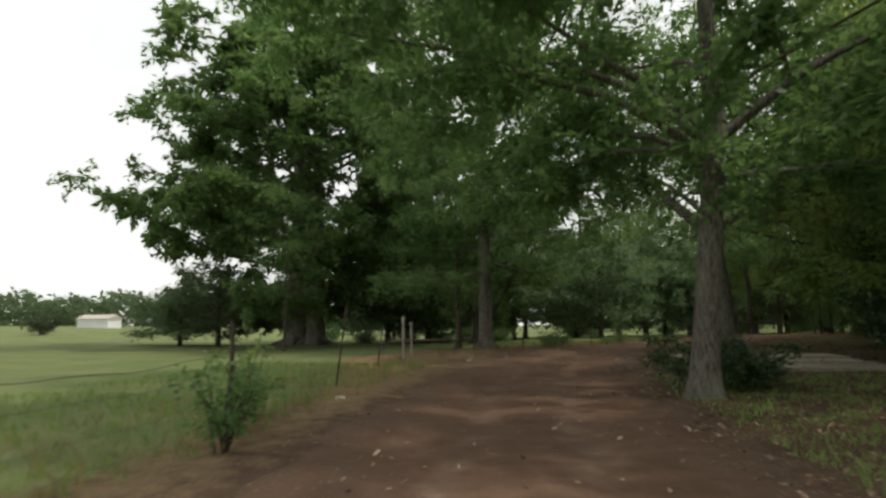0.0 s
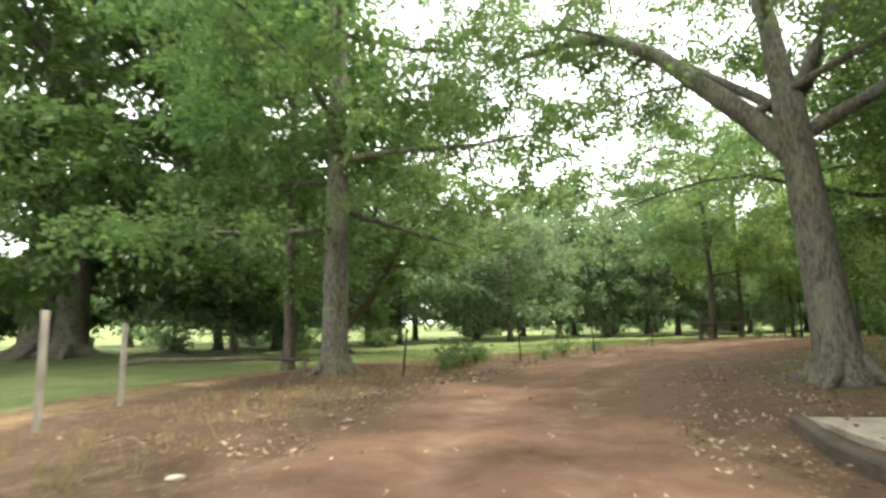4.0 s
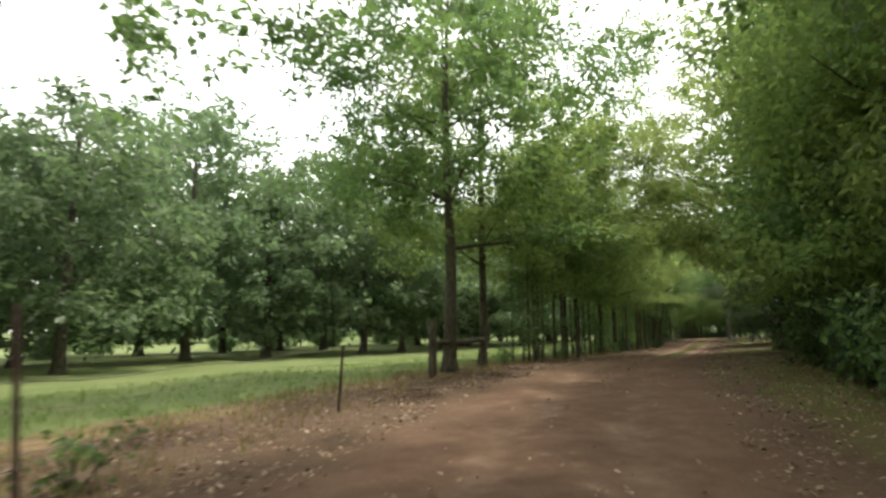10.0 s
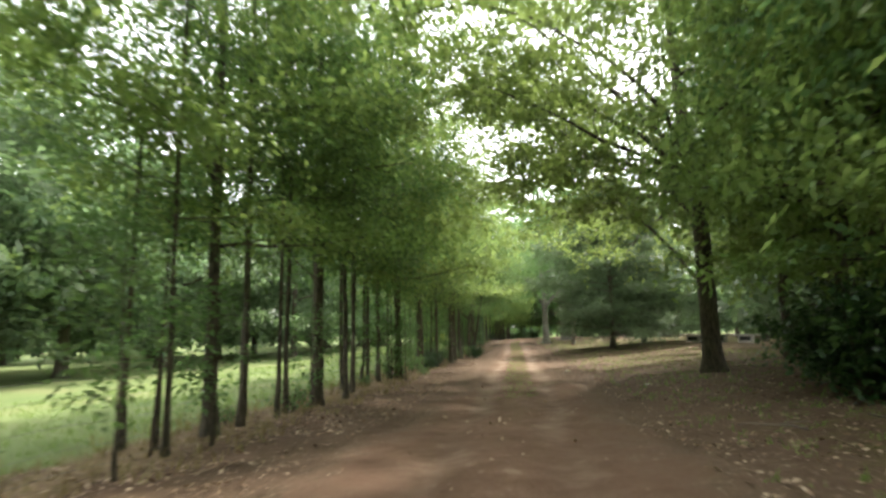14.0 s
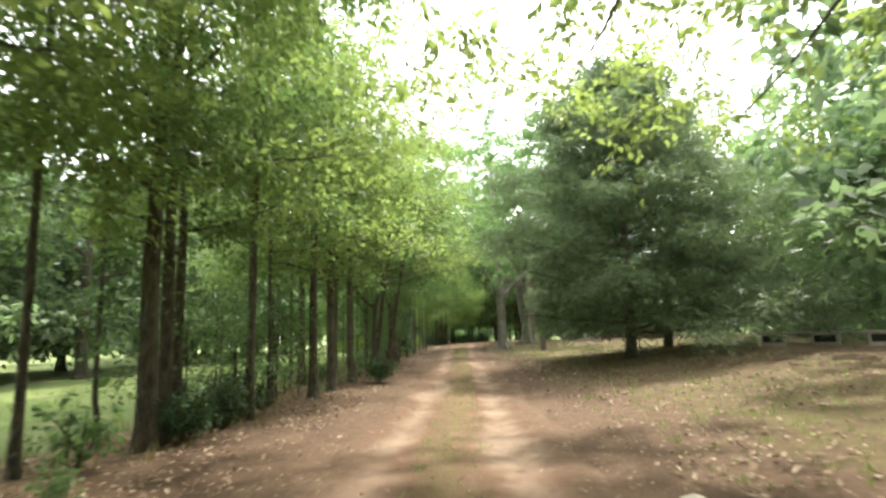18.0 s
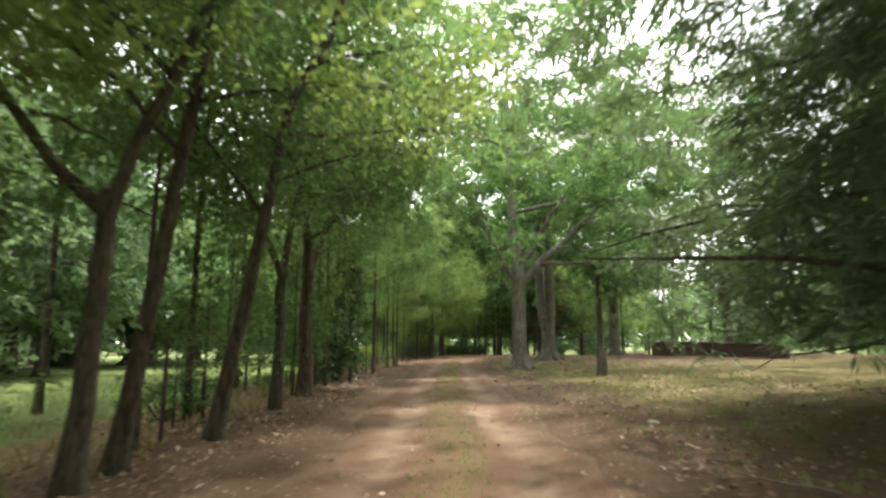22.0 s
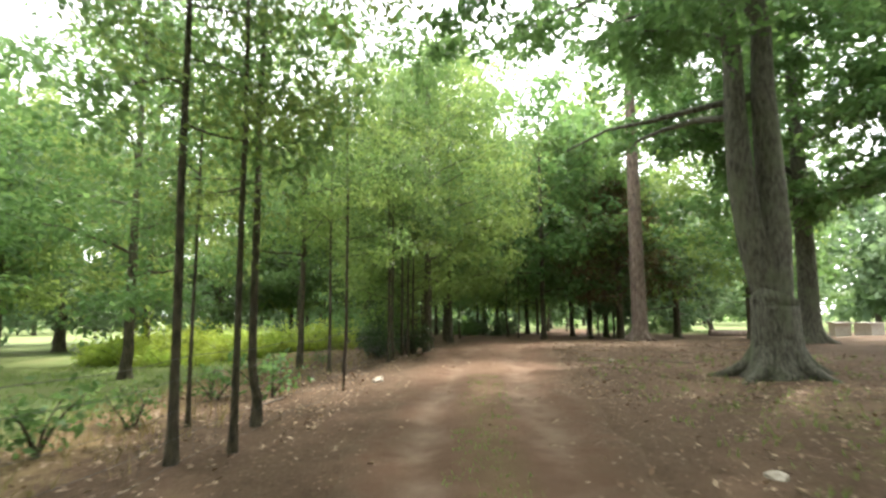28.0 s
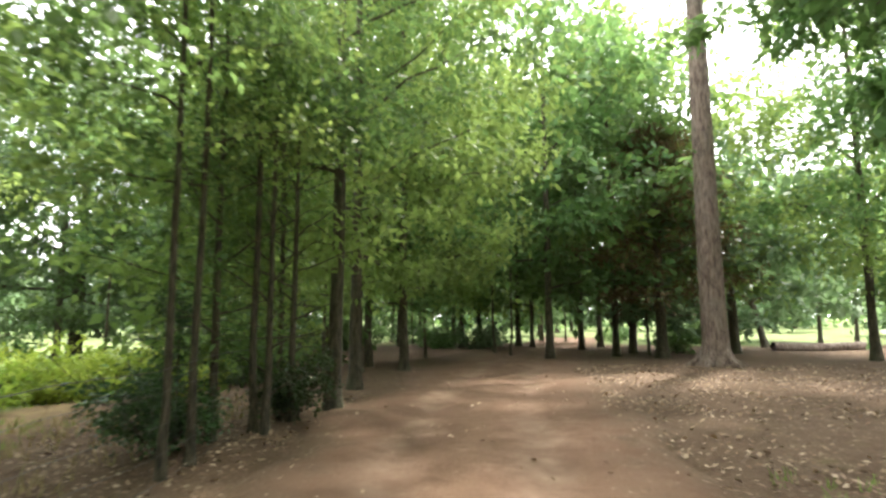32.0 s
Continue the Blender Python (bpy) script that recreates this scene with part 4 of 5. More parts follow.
for k, (x, y, size) in enumerate(((84.0, 86.0, 0.95), (76.0, 83.5, 0.9), (68.5, 80.0, 0.95))):
    place(PARK[k % 2], x, y, size, 1.1, 67 * k)
place(SLIM[0], -9.0, 41.3, 1.2, 1.0, 30)
# Two added small trees stand in for the broad oak's low hanging skirt.
place(PARK[0], -18.5, 55.0, 0.8, 0.66, 20)
place(PARK[1], -23.0, 57.5, 0.68, 0.6, 120)
# grove that ends the view, and the park trees on the rise
for k in range(58):
    x, y = rng.uniform(111, 150), rng.uniform(71, 100)
    _, d = lane_of(np.array([[x, y]]))
    if abs(d[0]) < 3.5 and x < 122 or math.hypot(x - 121.4, y - 69.1) < 3 or (x < 117 and y > 78.5):
        continue
    place((SLIM + (MEDIUM if x < 122 else BACK + BACK[:1]))[k % 6], x, y, rng.uniform(0.9, 1.15), rng.uniform(1.0, 1.2), rng.uniform(0, 360))
for k, (x, y) in enumerate(((112.5, 77.6), (116.5, 79.6), (119, 80.5), (104, 93))):
    place(MEDIUM[(k + 1) % 3], x, y, rng.uniform(0.92, 1.05), rng.uniform(0.95, 1.1), rng.uniform(0, 360))
for k, (x, y) in enumerate(((124, 62), (110, 40), (102, 38), (132, 67), (148, 57), (128, 42), (116, 34), (152, 66), (138, 38))):
    place((BACK[0], PARK[0], BACK[1], REAR[1])[k % 4], x, y, rng.uniform(0.72, 0.9), rng.uniform(0.9, 1.05), rng.uniform(0, 360))
for k, (x, y) in enumerate(((82, 38), (90, 36), (70, 35), (62, 32), (56, 35), (77, 41), (98, 36), (86, 44), (66, 41), (96, 46), (91, 41), (103, 42))):
    place((BACK[1], BACK[0], REAR[0])[k % 3], x, y, 1.1, 1, rng.uniform(0, 360))
for k in range(96):
    a = radians(-75 + 245 * k / 96 + rng.uniform(-1, 1))
    r = rng.uniform(95, 150)
    x, y = 55 + r * math.cos(a) * 1.1, 58 + r * math.sin(a)
    if math.atan2(-(x - 0.8), y - 3) > 0.14 and y > 3:
        continue
    place(FAR[k % 2], x, y, rng.uniform(0.8, 1.2), rng.uniform(0.9, 1.2), rng.uniform(0, 360))


def treeline():
    """A far wood on the skyline."""
    r = np.random.default_rng(5)
    a = np.radians(r.uniform(88, 190, 5200))
    d = r.uniform(270, 330, 5200)
    c = np.c_[d * np.cos(a), d * np.sin(a) + 20, 1 + (15.5 + 1.2 * np.sin(a * 37) + 0.8 * np.sin(a * 91)) * r.uniform(0.0, 1, 5200)]
    ob = quads("far_wood", leaf_cloud(r, c, np.full(len(c), 2.6), 60000, 2.1, 0.7, 0.8, 0.3), LEAF_HAZE)
    tagged(ob, "dark wooded ridge beyond the pasture", "woods", kind="stuff")


treeline()


def far_hedge():
    """Woods that close the view beyond the fields."""
    r = np.random.default_rng(6)
    n = 5000
    a = np.radians(r.uniform(-110, 82, n))
    d = r.uniform(165, 205, n)
    c = np.c_[55 + d * np.cos(a), 58 + d * np.sin(a), r.uniform(-3, 0, n) + (11 + 2.5 * np.sin(a * 31) + 1.5 * np.sin(a * 77)) * r.uniform(0.0, 1, n)]
    ob = quads("far_hedge", leaf_cloud(r, c, np.full(n, 2.6), 26000, 1.7, 0.6, 0.8, 0.3), LEAF_OAK)
    tagged(ob, "hazy green woods beyond the far fields", "woods", kind="stuff")


far_hedge()
for k, (x, y, s) in enumerate(((-62, 96, 2.2), (-78, 92, 1.8), (-86, 104, 1.5))):
    place(BUSH[k % 2], x, y, s, 0.8, k * 70, "rounded bush standing in the pasture")

place(SAPLING[0], 14.0, 43.0, 0.4, 0.9, 30)
place(SPRIG[0], 13.7, 41.4, 1.3, 1, 70)

# understorey that closes the view beneath the crowns
for k in range(40):
    x, y = rng.uniform(112, 152), rng.uniform(66, 100)
    _, d = lane_of(np.array([[x, y]]))
    if abs(d[0]) > 3.5 and not (x < 128 and y < 74):
        place(UNDER[k % 2], x, y, rng.uniform(0.5, 0.95), rng.uniform(0.7, 1.1), rng.uniform(0, 360))
for k in range(34):
    x, y = lane_at(118 + 2.6 * k, -rng.uniform(24, 38))
    place(UNDER[k % 2], x, y, rng.uniform(0.6, 1.0), rng.uniform(0.8, 1.2), rng.uniform(0, 360))
for k in range(30):
    x, y = lane_at(90 + 4 * k + rng.uniform(-2, 2), rng.uniform(44, 62))
    if math.atan2(0.8 - x, y - 3) < 0.2:
        place(UNDER[k % 2], x, y, rng.uniform(0.8, 1.2), rng.uniform(0.8, 1.2), rng.uniform(0, 360))
for k, (x, y) in enumerate(((2, 58), (-6, 60), (8, 60), (-2, 70), (5, 72), (-14, 66))):
    place(UNDER[k % 2], x, y, 0.8, 0.8, 40 * k)

# bushes and low growth
place(BUSH[0], 106.1, 76.8, 0.5, 0.85, 50, "dense dark bush at the foot of young trees")
place(BUSH[0], 6.6, 15.2, 0.75, 0.7, 20, "dark evergreen shrub at the foot of an oak")
place(BUSH[1], 7.9, 15.6, 0.7, 0.65, 80, "dark evergreen shrub at the foot of an oak")
for k, (x, y, s, t) in enumerate(((55.9, 60.2, 0.4, 0.9), (57.2, 60.7, 0.5, 0.8), (58.6, 61.5, 0.45, 0.9), (83.4, 70.6, 0.7, 1), (108.6, 76.6, 0.5, 0.9), (66.5, 62.4, 0.4, 1))):
    place(BUSH[k % 2], x, y, s, t, rng.uniform(0, 360))
for k in range(46):
    s = rng.uniform(92, 200)
    if 108 < s < 124:
        continue
    x, y = lane_at(s, rng.uniform(4.0, 5.6))
    place(SPRIG[k % 2], x, y, rng.uniform(0.6, 1.5), 1, rng.uniform(0, 360))
for k in range(44):
    x, y = rng.uniform(103, 114), rng.uniform(81.2, 88)
    place(WEED, x, y, rng.uniform(0.8, 1.5), rng.uniform(0.7, 1.2), rng.uniform(0, 360))
for k, (x, y, s) in enumerate(((106.6, 77.0, 0.42),)):
    place(HOLLY[k % 2], x, y, s, 1, 60 * k)


# ---- fence ----
def steel_post(x, y, tall=1.35, lean=(0, 0), turn=None):
    root = thing("fence_post", x, y, "rusty steel T-post of a wire fence", "post", "fence posts")
    root.rotation_euler = (radians(lean[0]), radians(lean[1]), rng.uniform(0, 6) if turn is None else turn)
    w, t = 0.022, 0.006
    v, f = [], []
    for x0, x1, y0, y1 in ((-w, w, -t, t), (-t, t, t, 0.045)):
        b = len(v)
        v += [(x0, y0, -0.3), (x1, y0, -0.3), (x1, y1, -0.3), (x0, y1, -0.3), (x0, y0, tall), (x1, y0, tall), (x1, y1, tall), (x0, y1, tall)]
        f += [[b + q for q in k] for k in ((0, 3, 2, 1), (4, 5, 6, 7), (0, 1, 5, 4), (1, 2, 6, 5), (2, 3, 7, 6), (3, 0, 4, 7))]
    part("stake", v, f, STEEL, root)
    v, f = [], []
    for k in range(12):
        z = 0.15 + k * (tall - 0.2) / 11
        b = len(v)
        v += [(-0.006, -0.014, z), (0.006, -0.014, z), (0.006, -0.005, z), (-0.006, -0.005, z), (-0.006, -0.012, z + 0.018), (0.006, -0.012, z + 0.018), (0.006, -0.005, z + 0.018), (-0.006, -0.005, z + 0.018)]
        f += [[b + q for q in k2] for k2 in ((0, 3, 2, 1), (4, 5, 6, 7), (0, 1, 5, 4), (1, 2, 6, 5), (2, 3, 7, 6), (3, 0, 4, 7))]
    part("stud_row", v, f, STEEL, root)
    return root


def wood_post(x, y, tall, girth, label="weathered round wooden fence post"):
    root = thing("fence_post", x, y, label, "post", "fence posts")
    w = Wood()
    w.add([(0, 0, -0.3), (0.01, 0, tall * 0.4), (0, 0.012, tall * 0.8), (0, 0.01, tall - 0.02), (0, 0.01, tall)], [girth, girth * 0.98, girth * 0.94, girth * 0.93, girth * 0.8], 10)
    # Thick posts take dark bark: the shade on them is in the colour.
    w.make("post", POST_WOOD if girth < 0.1 else BARK_DARK, root)
    return root


POSTS = [(-2.4, 4.5), (-1.95, 11.0), (-1.5, 17.1), (-1.05, 23.1), (-0.45, 29.0), (-0.17, 31.8), (6.2, 36.2), (11.4, 40.4), (16.05, 43.3), (21.25, 46.8), (26.9, 50.4), (31.6, 52.6), (36.6, 54.5),
         (44.3, 57.6), (52.0, 59.7), (58.4, 61.4), (64.8, 63.0), (71.9, 65.6), (81.6, 69.0), (88.8, 71.4), (99.5, 74.1), (112, 78)]
POST_HEIGHT = {1: 1.6, 2: 1.95, 3: 1.3, 6: 1.45, 7: 1.62, 8: 1.8, 9: 1.2, 20: 1.6}
for k, (x, y) in enumerate(POSTS):
    if k in (4, 5):
        wood_post(x, y, 1.85 if k == 4 else 1.65, 0.06)
    elif k not in (10, 11):
        steel_post(x, y, POST_HEIGHT.get(k, 1.4), *(((rng.uniform(-4, 4), rng.uniform(-4, 4)),) if k not in (2, 3) else ((0, 7), 0.0)))


def wire_run(a, b):
    root = thing("wire_fence", *a, "sagging woven wire fence strung between posts", "fence", "fence runs")
    o = np.array([*a, z_at(*a)])
    d = np.array([*b, z_at(*b)]) - o
    n = max(2, int(np.hypot(*d[:2]) / 0.45))
    t = np.linspace(0, 1, n + 1)
    low = np.array([z_at(*(o[:2] + d[:2] * q)) for q in t]) - o[2]
    for z, r in ((0.12, 0.003), (0.38, 0.003), (0.66, 0.003), (0.98, 0.003), (1.2, 0.0045)):
        w = Wood()
        w.add(np.c_[np.outer(t, d[:2]), low + z - 0.05 * np.sin(np.pi * t)], np.full(n + 1, r), 3)
        w.make("wire_strand", WIRE, root)
    w = Wood()
    for k in range(1, n):
        p = d[:2] * t[k]
        w.add([(p[0], p[1], low[k] + 0.1), (p[0] + 0.004, p[1], low[k] + 0.5), (p[0], p[1], low[k] + 0.95)], [0.002] * 3, 3)
    tagged(w.make("stay_wire", WIRE, root), kind="stuff")


for a, b in zip(POSTS[:-1], POSTS[1:]):
    wire_run(a, b)


def fence_brace():
    """Two heavy posts joined by a log, braced by crossed wires."""
    a, b = np.array([26.9, 50.4]), np.array([31.6, 52.6])
    wood_post(*a, 1.75, 0.13, "thick wooden corner post of the fence, coloured dark for shade")
    wood_post(*b, 1.7, 0.12, "thick wooden corner post of the fence, coloured dark for shade")
    root = thing("fence_rail", *a, "dark log rail wedged between two fence posts", "rail")
    d = b - a
    w = Wood()
    w.add([(d[0] * q, d[1] * q, 1.02 + 0.12 * q + (z_at(*b) - z_at(*a)) * q - 0.04 * math.sin(math.pi * q)) for q in np.linspace(0.0, 1.0, 8)], [0.1, 0.098, 0.1, 0.093, 0.096, 0.09, 0.088, 0.085], 9)
    w.make("log", BARK_DARK, root)
    w = Wood()
    for z0, z1 in ((0.15, 0.95), (0.95, 0.15)):
        w.add([(d[0] * q, d[1] * q, z0 + (z1 - z0) * q) for q in (0.02, 0.5, 0.98)], [0.006] * 3, 4)
    w.make("brace_wire", WIRE, root)
    root = thing("fence_rail", 0.2, 36.5, "dark log rail propped along the fence", "rail")
    w = Wood()
    w.add([(-2.4, 1.5, 0.45), (-1.2, 0.9, 0.6), (0.2, 0.2, 0.62), (1.6, -0.3, 0.66), (3.2, -0.6, 0.6)], [0.06, 0.07, 0.07, 0.065, 0.05], 8)
    w.add([(-2.3, 1.45, -0.15), (-2.3, 1.45, 0.62)], [0.05, 0.045], 7)
    w.add([(3.1, -0.6, -0.15), (3.1, -0.6, 0.75)], [0.05, 0.045], 7)
    w.make("log", BARK_DARK, root)


fence_brace()


# ---- built things ----
def box(v, f, x0, x1, y0, y1, z0, z1, m=None):
    b = len(v)
    c = [(x0, y0, z0), (x1, y0, z0), (x1, y1, z0), (x0, y1, z0), (x0, y0, z1), (x1, y0, z1), (x1, y1, z1), (x0, y1, z1)]
    v += c if m is None else [tuple(m @ Vector(q)) for q in c]
    f += [[b + q for q in k] for k in ((0, 3, 2, 1), (4, 5, 6, 7), (0, 1, 5, 4), (1, 2, 6, 5), (2, 3, 7, 6), (3, 0, 4, 7))]


def brick_wall():
    a, b = np.array([110.0, 59.2]), np.array([99.2, 52.6])
    d = b - a
    ln, turn = float(np.hypot(*d)), math.degrees(math.atan2(d[1], d[0]))
    root = thing("brick_wall", *a, "low dark red brick garden wall with a flat brown coping", "wall", z=z_at(*a) + 0.31, turn=turn)
    root.rotation_euler.y = radians(1.3)
    v, f = [], []
    box(v, f, 0.01, ln - 0.01, -0.1, 0.1, -0.7, 0.72)
    part("core", v, f, MORTAR, root, "recessed grey mortar")
    me = None
    for k in range(int(ln / 1.2)):
        v, f = [], []
        box(v, f, 0.004, 1.192, -0.17, 0.17, 0.72, 0.79)
        ob = part("coping_stone", v, f, BRICK_CAP, root) if me is None else new("coping_stone", me)
        me = ob.data
        ob.parent = root
        ob.location = (k * 1.2, rng.uniform(-0.01, 0.01), rng.uniform(-0.006, 0.006))
    v, f = [], []
    box(v, f, 0, 0.205, -0.115, 0.115, 0, 0.062)
    brick, count = None, 0
    for row in range(10):
        for k in range(int(ln / 0.215)):
            if count >= 300:
                break
            ob = part("brick", v, f, BRICK, root) if brick is None else new("brick", brick)
            brick = ob.data
            ob.parent = root
            ob.location = (k * 0.215 + (0.1 if row % 2 else 0.0) + 0.005, rng.uniform(-0.004, 0.004), 0.71 - 0.0725 * (row + 1) + 0.01)
            count += 1
    v, f = [], []
    for row in range(5, 17):
        for k in range(int(ln / 0.215)):
            x = k * 0.215 + (0.1 if row % 2 else 0.0) + 0.005
            z = 0.71 - 0.0725 * (row + 1) + 0.01
            if row * int(ln / 0.215) + k >= 300:
                box(v, f, x, x + 0.205, -0.115, 0.115, z, z + 0.062)
    tagged(part("lower_courses", v, f, BRICK, root), kind="stuff")


brick_wall()


def block_bench(x, y, turn):
    root = thing("concrete_bench", x, y, "row of hollow concrete blocks under a thin slab", "bench", turn=turn)
    for k in range(3):
        o = -1.7 + k * 1.7
        v, f = [], []
        box(v, f, o - 0.42, o + 0.42, -0.25, 0.25, -0.15, 0.1)
        box(v, f, o - 0.42, o + 0.42, -0.25, 0.25, 0.36, 0.42)
        box(v, f, o - 0.42, o - 0.34, -0.25, 0.25, 0.1, 0.36)
        box(v, f, o + 0.34, o + 0.42, -0.25, 0.25, 0.1, 0.36)
        block = part("block", v, f, CONCRETE, root)
        # Black panel set in the opening to imitate the shade inside.
        v, f = [], []
        box(v, f, o - 0.338, o + 0.338, 0.1, 0.2, 0.102, 0.358)
        part("hollow", v, f, HOLLOW_SHADE, block, "black panel standing for shade inside a hollow block")
    v, f = [], []
    box(v, f, -2.5, 2.5, -0.3, 0.3, 0.422, 0.5)
    part("slab", v, f, CONCRETE, root, "thin weathered slab")


block_bench(73.3, 47.4, 70)
root = thing("tank", 76.6, 40.6, "orange rounded tank under the trees", "tank")
w = Wood()
w.add([(-0.7, 0, 0.45), (-0.6, 0, 0.45), (0, 0, 0.47), (0.6, 0, 0.45), (0.7, 0, 0.45)], [0.2, 0.38, 0.42, 0.38, 0.2], 12)
w.add([(-0.4, 0, -0.1), (-0.4, 0, 0.2)], [0.06, 0.06], 6)
w.add([(0.4, 0, -0.1), (0.4, 0, 0.2)], [0.06, 0.06], 6)
w.make("shell", ORANGE, root)


def stump(x, y):
    root = thing("wooden_stump", x, y, "waist-high dark mossy tree stump standing in thin grass", "stump")
    w = Wood()
    w.add([(0, 0, -0.2), (0, 0, 0.02), (0.01, 0, 0.3), (0.01, 0.01, 1.0), (0.01, 0.01, 1.06)], [0.27, 0.23, 0.2, 0.195, 0.17], 11)
    w.make("stub", BARK_DARK, root)


stump(87.8, 60.85)


def long_log():
    """A long trunk section lying at the edge of the grove."""
    a, b = np.array([134.8, 64.8]), np.array([136.5, 60.2])
    root = thing("fallen_log", *a, "long grey sawn log lying on red soil", "log")
    d = b - a
    w = Wood()
    t = np.linspace(0, 1, 9)
    rise = np.array([z_at(*(a + d * q)) for q in t]) - z_at(*a)
    w.add(np.c_[np.outer(t, d), rise + 0.2 + 0.015 * np.sin(9 * t)], [0.27, 0.265, 0.25, 0.255, 0.24, 0.235, 0.23, 0.225, 0.22], 12)
    w.make("log", BARK_PINE, root)
    w = Wood()
    e = d / np.hypot(*d)
    w.add([(*(d + e * 0.004), rise[-1] + 0.2), (*(d + e * 0.016), rise[-1] + 0.2)], [0.19, 0.185], 12)
    w.make("cut_face", STONE, root, "pale sawn end")


long_log()
tree("oak_tree", "grey-barked tree close beside a darker one", 116.2, 62.3, 18, 0.42, 5.0, 6.5, 15000, 0.36, seed=29, bark=BARK_MOSS, limbs=9, group="grove trees", own_limbs=False)
tree("oak_tree", "crooked tree leaning at the edge of the grove", 140.0, 64.2, 12, 0.2, 4.0, 4.5, 9000, 0.36, seed=27, bark=BARK_DARK, limbs=9, lean=(-1.0, 2.8), group="grove trees", own_limbs=False)
tree("oak_tree", "slim dark tree beyond the fallen log", 145.0, 60.0, 12, 0.14, 3.0, 4.5, 8000, 0.36, seed=28, bark=BARK_DARK, limbs=9, group="grove trees", own_limbs=False)


KERB = [(7.6, 17.2), (7.42, 18.4), (7.42, 19.3), (7.6, 20.2), (7.85, 21.0), (8.15, 21.8), (8.55, 22.7), (9.0, 23.7), (10.2, 26.0)]


def concrete_drive():
    """The broken old drive beside the gate: slabs behind a curved kerb."""
    root = thing("concrete_drive", 8.6, 20.2, "cracked dirty concrete slabs of an old drive", "slab", z=0.0, turn=72)
    m = root.matrix_basis
    r = np.random.default_rng(31)
    for a in range(3):
        for b in range(2):
            x0, y0 = a * 2.2, -b * 2.9
            ring = [(x0 + 2.15 * t, y0) for t in (0, 0.25, 0.5, 0.75)] + [(x0 + 2.15, y0 - 2.85 * t) for t in (0, 0.33, 0.66)] + [(x0 + 2.15 * (1 - t), y0 - 2.85) for t in (0, 0.25, 0.5, 0.75)] + [(x0, y0 - 2.85 * (1 - t)) for t in (0, 0.33, 0.66)]
            c = [(px + r.normal(0, 0.02), py - (abs(r.normal(0, 0.22)) if b == 0 and py > y0 - 0.01 else 0.02)) for px, py in ring]
            w = [m @ Vector((*q, 0)) for q in c]
            zz = max(z_at(q.x, q.y) for q in w)
            slope = r.uniform(-0.008, 0.008, 2)
            n = len(c)
            top = [(*q, zz + 0.03 + slope[0] * (q[0] - x0) + slope[1] * (q[1] - y0)) for q in c]
            v = [(*q, zz - 0.5) for q in c] + top + [(px + 0.03 * (x0 + 1.07 - px), py + 0.03 * (y0 - 1.4 - py), h + 0.012) for px, py, h in top]
            f = [[k + i * n, (k + 1) % n + i * n, (k + 1) % n + (i + 1) * n, k + (i + 1) * n] for i in range(2) for k in range(n)] + [list(range(2 * n, 3 * n))]
            part("slab", v, [list(reversed(q)) for q in f], DRIVE, root)
    root = thing("kerb", *KERB[0], "low dark mossy kerb curving along the lane edge", "kerb")
    o = np.array(KERB[0])
    k = np.array(KERB)
    t = np.linspace(0, len(k) - 1, 16)
    p = np.c_[np.interp(t, range(len(k)), k[:, 0]), np.interp(t, range(len(k)), k[:, 1])]
    for a, b in zip(p[:-1], p[1:]):
        e = (b - a) / np.hypot(*(b - a))
        nrm = np.array([e[1], -e[0]])
        v = []
        lift = 0.17 + r.uniform(-0.015, 0.015)
        for q in (a + e * 0.006, b - e * 0.006):
            g = z_at(*q) - z_at(*o)
            for side, h in ((-0.02, -0.3), (0.0, lift - 0.03), (0.03, lift), (0.17, lift + 0.01), (0.22, -0.3)):
                v.append((*(q - o + nrm * side), g + h))
        f = [[i, i + 1, i + 6, i + 5] for i in range(4)] + [[4, 3, 2, 1, 0], [5, 6, 7, 8, 9]]
        part("kerb_stone", v, f, KERBSTONE, root)


concrete_drive()


def boulder(x, y, s, seed):
    root = thing("stone", x, y, "pale rough field stone half sunk in leaf litter", "stone", "stones")
    r = np.random.default_rng(seed)
    bm = bmesh.new()
    bmesh.ops.create_icosphere(bm, subdivisions=2, radius=1)
    for q in bm.verts:
        k = 1 + r.normal(0, 0.1)
        q.co = Vector((q.co.x * s * k, q.co.y * s * 0.75 * k, q.co.z * s * 0.38 * k + s * 0.1))
    me = bpy.data.meshes.new("rock")
    bm.to_mesh(me)
    bm.free()
    me.materials.append(STONE)
    new("rock", me).parent = root


boulder(53.9, 52.7, 0.16, 1)
boulder(101.0, 74.1, 0.17, 2)
boulder(101.4, 74.25, 0.11, 3)
for k in range(14):
    x, y = lane_at(rng.uniform(70, 205), rng.choice([-1, 1]) * rng.uniform(2.4, 4.2))
    boulder(x, y, rng.uniform(0.06, 0.14), 10 + k)


def white_shed(x, y, sx, sy, h):
    root = thing("shed", x, y, "small white building far across the pasture", "building")
    v, f = [], []
    box(v, f, -sx, sx, -sy, sy, -0.5, h)
    part("wall", v, f, WHITE, root)
    v = [(-sx * 1.08, -sy * 1.15, h), (sx * 1.08, -sy * 1.15, h), (sx * 1.08, sy * 1.15, h), (-sx * 1.08, sy * 1.15, h), (-sx * 1.08, 0, h * 1.5), (sx * 1.08, 0, h * 1.5)]
    part("roof", v, [[0, 1, 5, 4], [2, 3, 4, 5], [0, 4, 3], [1, 2, 5], [0, 3, 2, 1]], CONCRETE, root)


white_shed(-110, 195, 5, 4, 3)
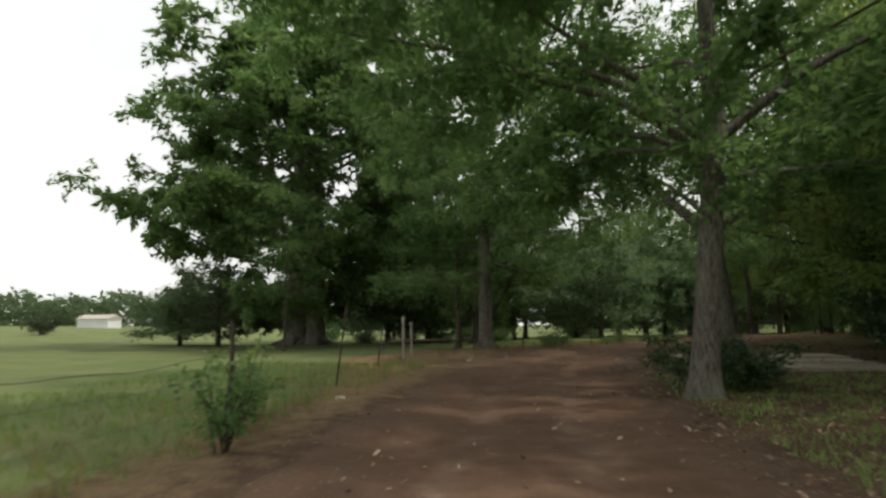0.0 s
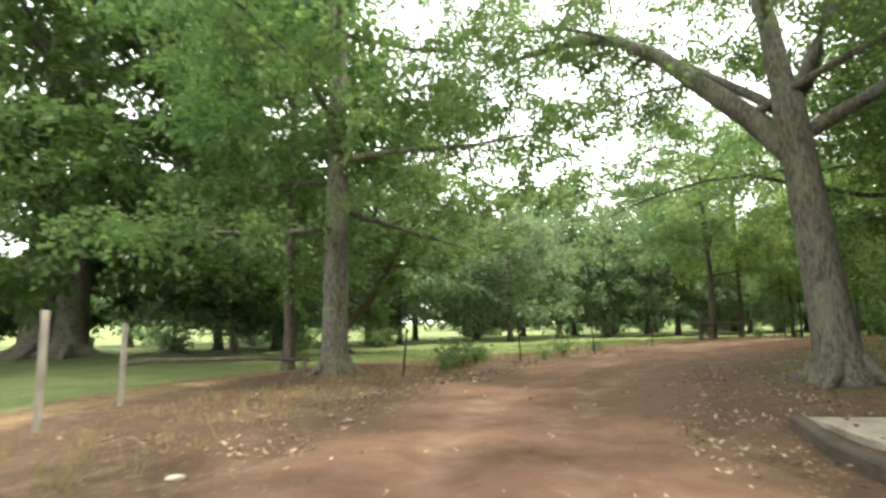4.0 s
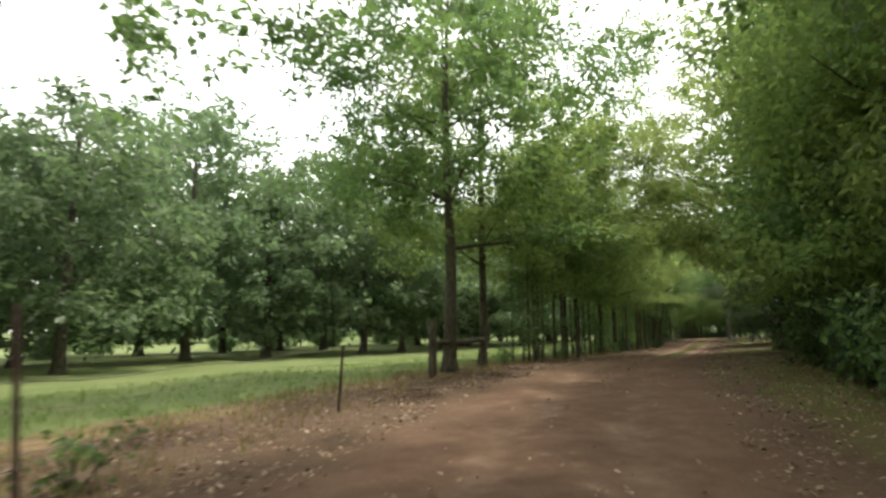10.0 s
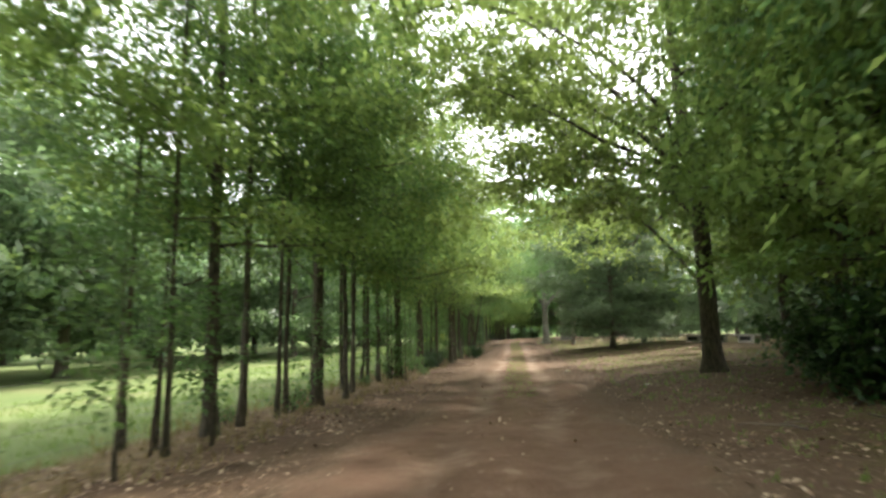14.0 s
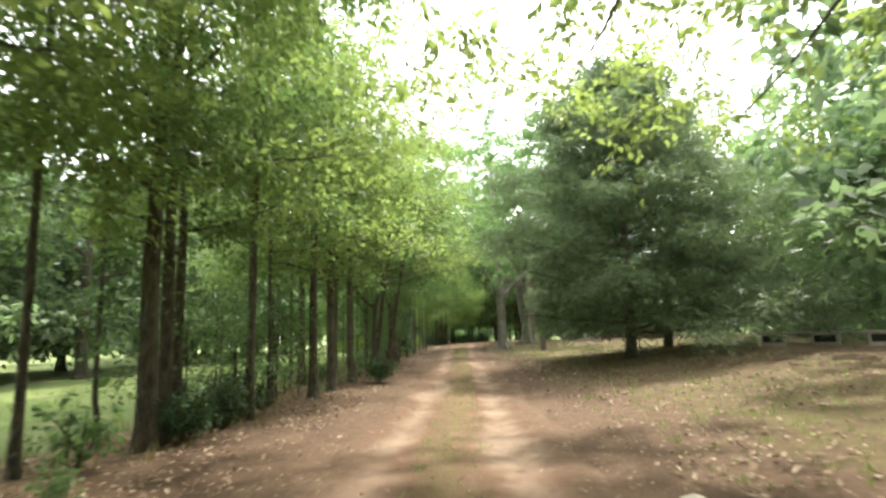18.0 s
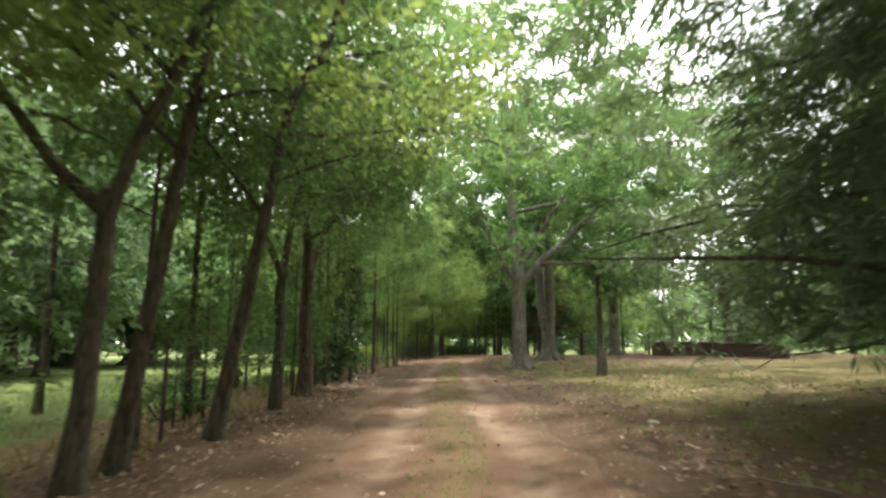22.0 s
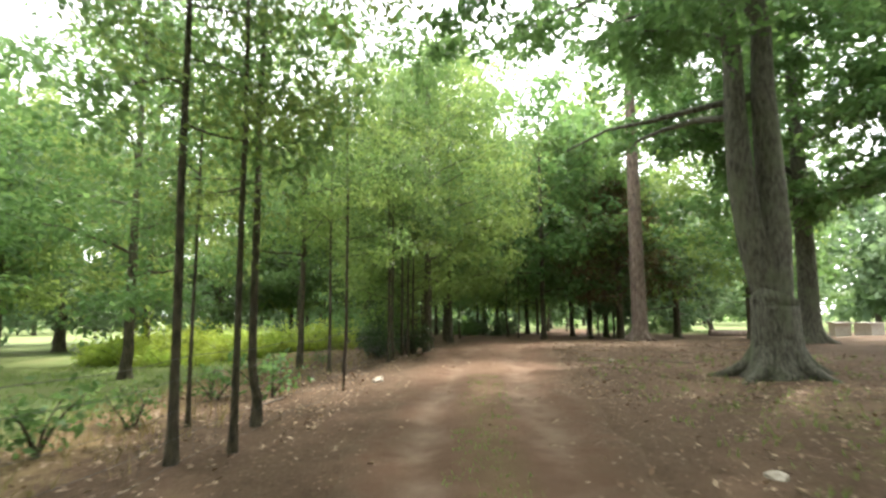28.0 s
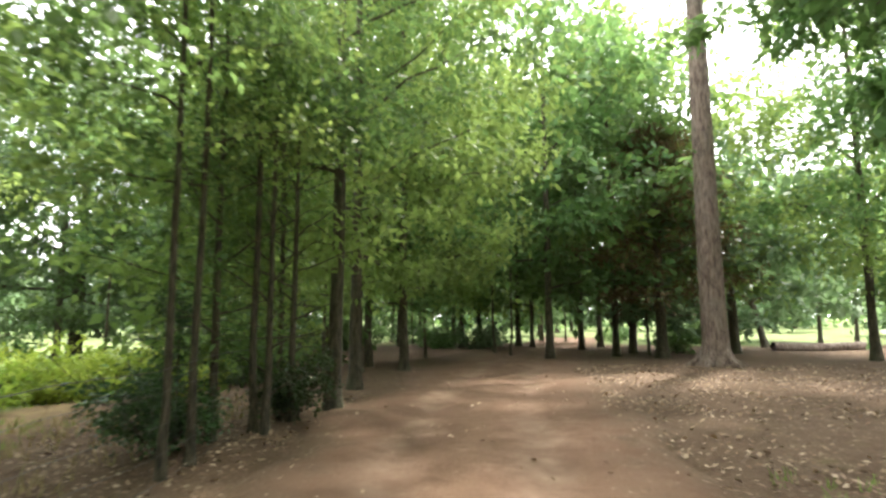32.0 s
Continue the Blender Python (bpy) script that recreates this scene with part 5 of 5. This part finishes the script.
for k, (x, y) in enumerate(((131.1, 57.7), (133.5, 55.5))):
    root = thing("stone_block", x, y, "pale stone block on the far side of the rise", "block", "stone blocks", turn=20 * k)
    v, f = [], []
    box(v, f, -0.8, 0.8, -0.4, 0.4, -0.3, 0.75)
    box(v, f, -0.9, 0.9, -0.5, 0.5, 0.752, 0.85)
    part("block", v, f, CONCRETE, root)


# ---- litter, grass, sticks ----
def scatter_flat(name, label, category, pts, size, mat, seed, lift=0.012, slim=0.6):
    r = np.random.default_rng(seed)
    x, y = pts.T
    drift = np.sin(0.9 * x + 1.7 * np.sin(0.5 * y)) * np.sin(1.1 * y + 1.3 * np.sin(0.7 * x)) + 0.5 * np.sin(2.3 * x - 1.9 * y)
    pts = pts[r.uniform(0, 1, len(pts)) < 0.3 + 0.7 * (drift > 0)]
    n = len(pts)
    p = np.c_[pts, land(pts) + lift + r.uniform(0, 0.02, n)]
    a = r.uniform(0, 2 * np.pi, n)
    ax = np.c_[np.cos(a), np.sin(a), r.normal(0, 0.25, n)]
    sd = np.c_[-np.sin(a), np.cos(a), r.normal(0, 0.25, n)]
    ln = size * r.uniform(0.6, 1.4, (n, 1))
    v = np.stack([p, p + ax * ln * 0.5 + sd * ln * slim * 0.5 + UP * ln * 0.15, p + ax * ln + UP * ln * r.uniform(0, 0.25, (n, 1)), p + ax * ln * 0.5 - sd * ln * slim * 0.5 + UP * ln * 0.1], 1)
    return tagged(quads(name, v, mat), label, category, kind="stuff")


def lane_points(n, s0, s1, d0, d1, seed):
    r = np.random.default_rng(seed)
    s, d = r.uniform(s0, s1, n), r.uniform(d0, d1, n)
    return np.array([lane_at(a, b) for a, b in zip(s, d)])


scatter_flat("fallen_leaves", "curled brown fallen leaves on the woodland floor", "leaves",
             np.concatenate([lane_points(52000, 64, 214, -11, -2.2, 1), lane_points(4000, 190, 212, -9, -2, 14), lane_points(32000, 86, 205, 2.4, 6.2, 2), lane_points(3600, 64, 210, -2.4, 2.6, 3)]), 0.078, LEAF_FALLEN, 4)


scatter_flat("slab_leaves", "dry leaves blown over the old concrete slabs", "leaves", lane_points(700, 78, 90, -12, -3.8, 15), 0.1, LEAF_FALLEN, 16, 0.09)


def grass_blades(name, label, pts, height, mat, seed, per=4):
    r = np.random.default_rng(seed)
    pts = np.repeat(pts, per, axis=0) + r.normal(0, 0.05, (len(pts) * per, 2))
    n = len(pts)
    p = np.c_[pts, land(pts) - 0.01]
    a = r.uniform(0, 2 * np.pi, n)
    sd = np.c_[np.cos(a), np.sin(a), np.zeros(n)] * 0.008
    tip = r.normal(0, 0.35, (n, 3)) * (1, 1, 0) + UP
    h = height * r.uniform(0.5, 1.3, (n, 1))
    v = np.stack([p - sd, p + sd, p + tip * h * (0.98, 0.98, 1) + sd * 0.25, p + tip * h - sd * 0.25], 1)
    return tagged(quads(name, v, mat), label, "grass", kind="stuff")


grass_blades("grass", "short green pasture grass", np.concatenate([lane_points(3500, 62, 84, 4, 12, 5), lane_points(9000, 98, 203, 6.0, 15, 6)]), 0.13, BLADE, 7)
grass_blades("dry_grass", "straw-coloured dry grass along the fence", lane_points(4200, 60, 205, 3.8, 7.0, 8), 0.2, BLADE_DRY, 10)
grass_blades("lane_grass", "short trodden grass on the middle strip of the lane", lane_points(1500, 134, 196, -0.45, 0.45, 9), 0.05, BLADE, 20)
grass_blades("strip_grass", "green grass strip between kerb and old slabs", np.array([(8.15 + 0.33 * q + 0.25 * math.sin(37 * q), 19.3 + q + 0.1 * math.sin(91 * q)) for q in np.linspace(0, 3.4, 420)]), 0.11, BLADE, 19)
grass_blades("verge_grass", "thin green grass and moss on the right verge", np.concatenate([lane_points(2600, 63, 80, -9, -3, 11), lane_points(3000, 112, 200, -10, -2.6, 12)]), 0.1, BLADE, 13)


def sticks():
    r = np.random.default_rng(77)
    for k in range(26):
        x, y = lane_at(r.uniform(70, 205), r.choice([-1, 1]) * r.uniform(2.6, 6.5)) if k > 4 else (17.8 - 0.7 * k, 46.9 - 0.6 * k)
        root = thing("fallen_branch", x, y, "dead fallen branch lying in leaf litter", "branch", "fallen branches")
        w = Wood()
        q = bough(r, (0, 0, 0.03), r.uniform(0, 360), 4, r.uniform(0.5, 1.6), -4, 6)
        w.add(q, np.linspace(0.02, 0.006, 6), 5)
        w.add(bough(r, q[2], r.uniform(0, 360), 18, 0.4, -10, 4), np.linspace(0.01, 0.004, 4), 4)
        w.make("stick", STICK, root)


sticks()
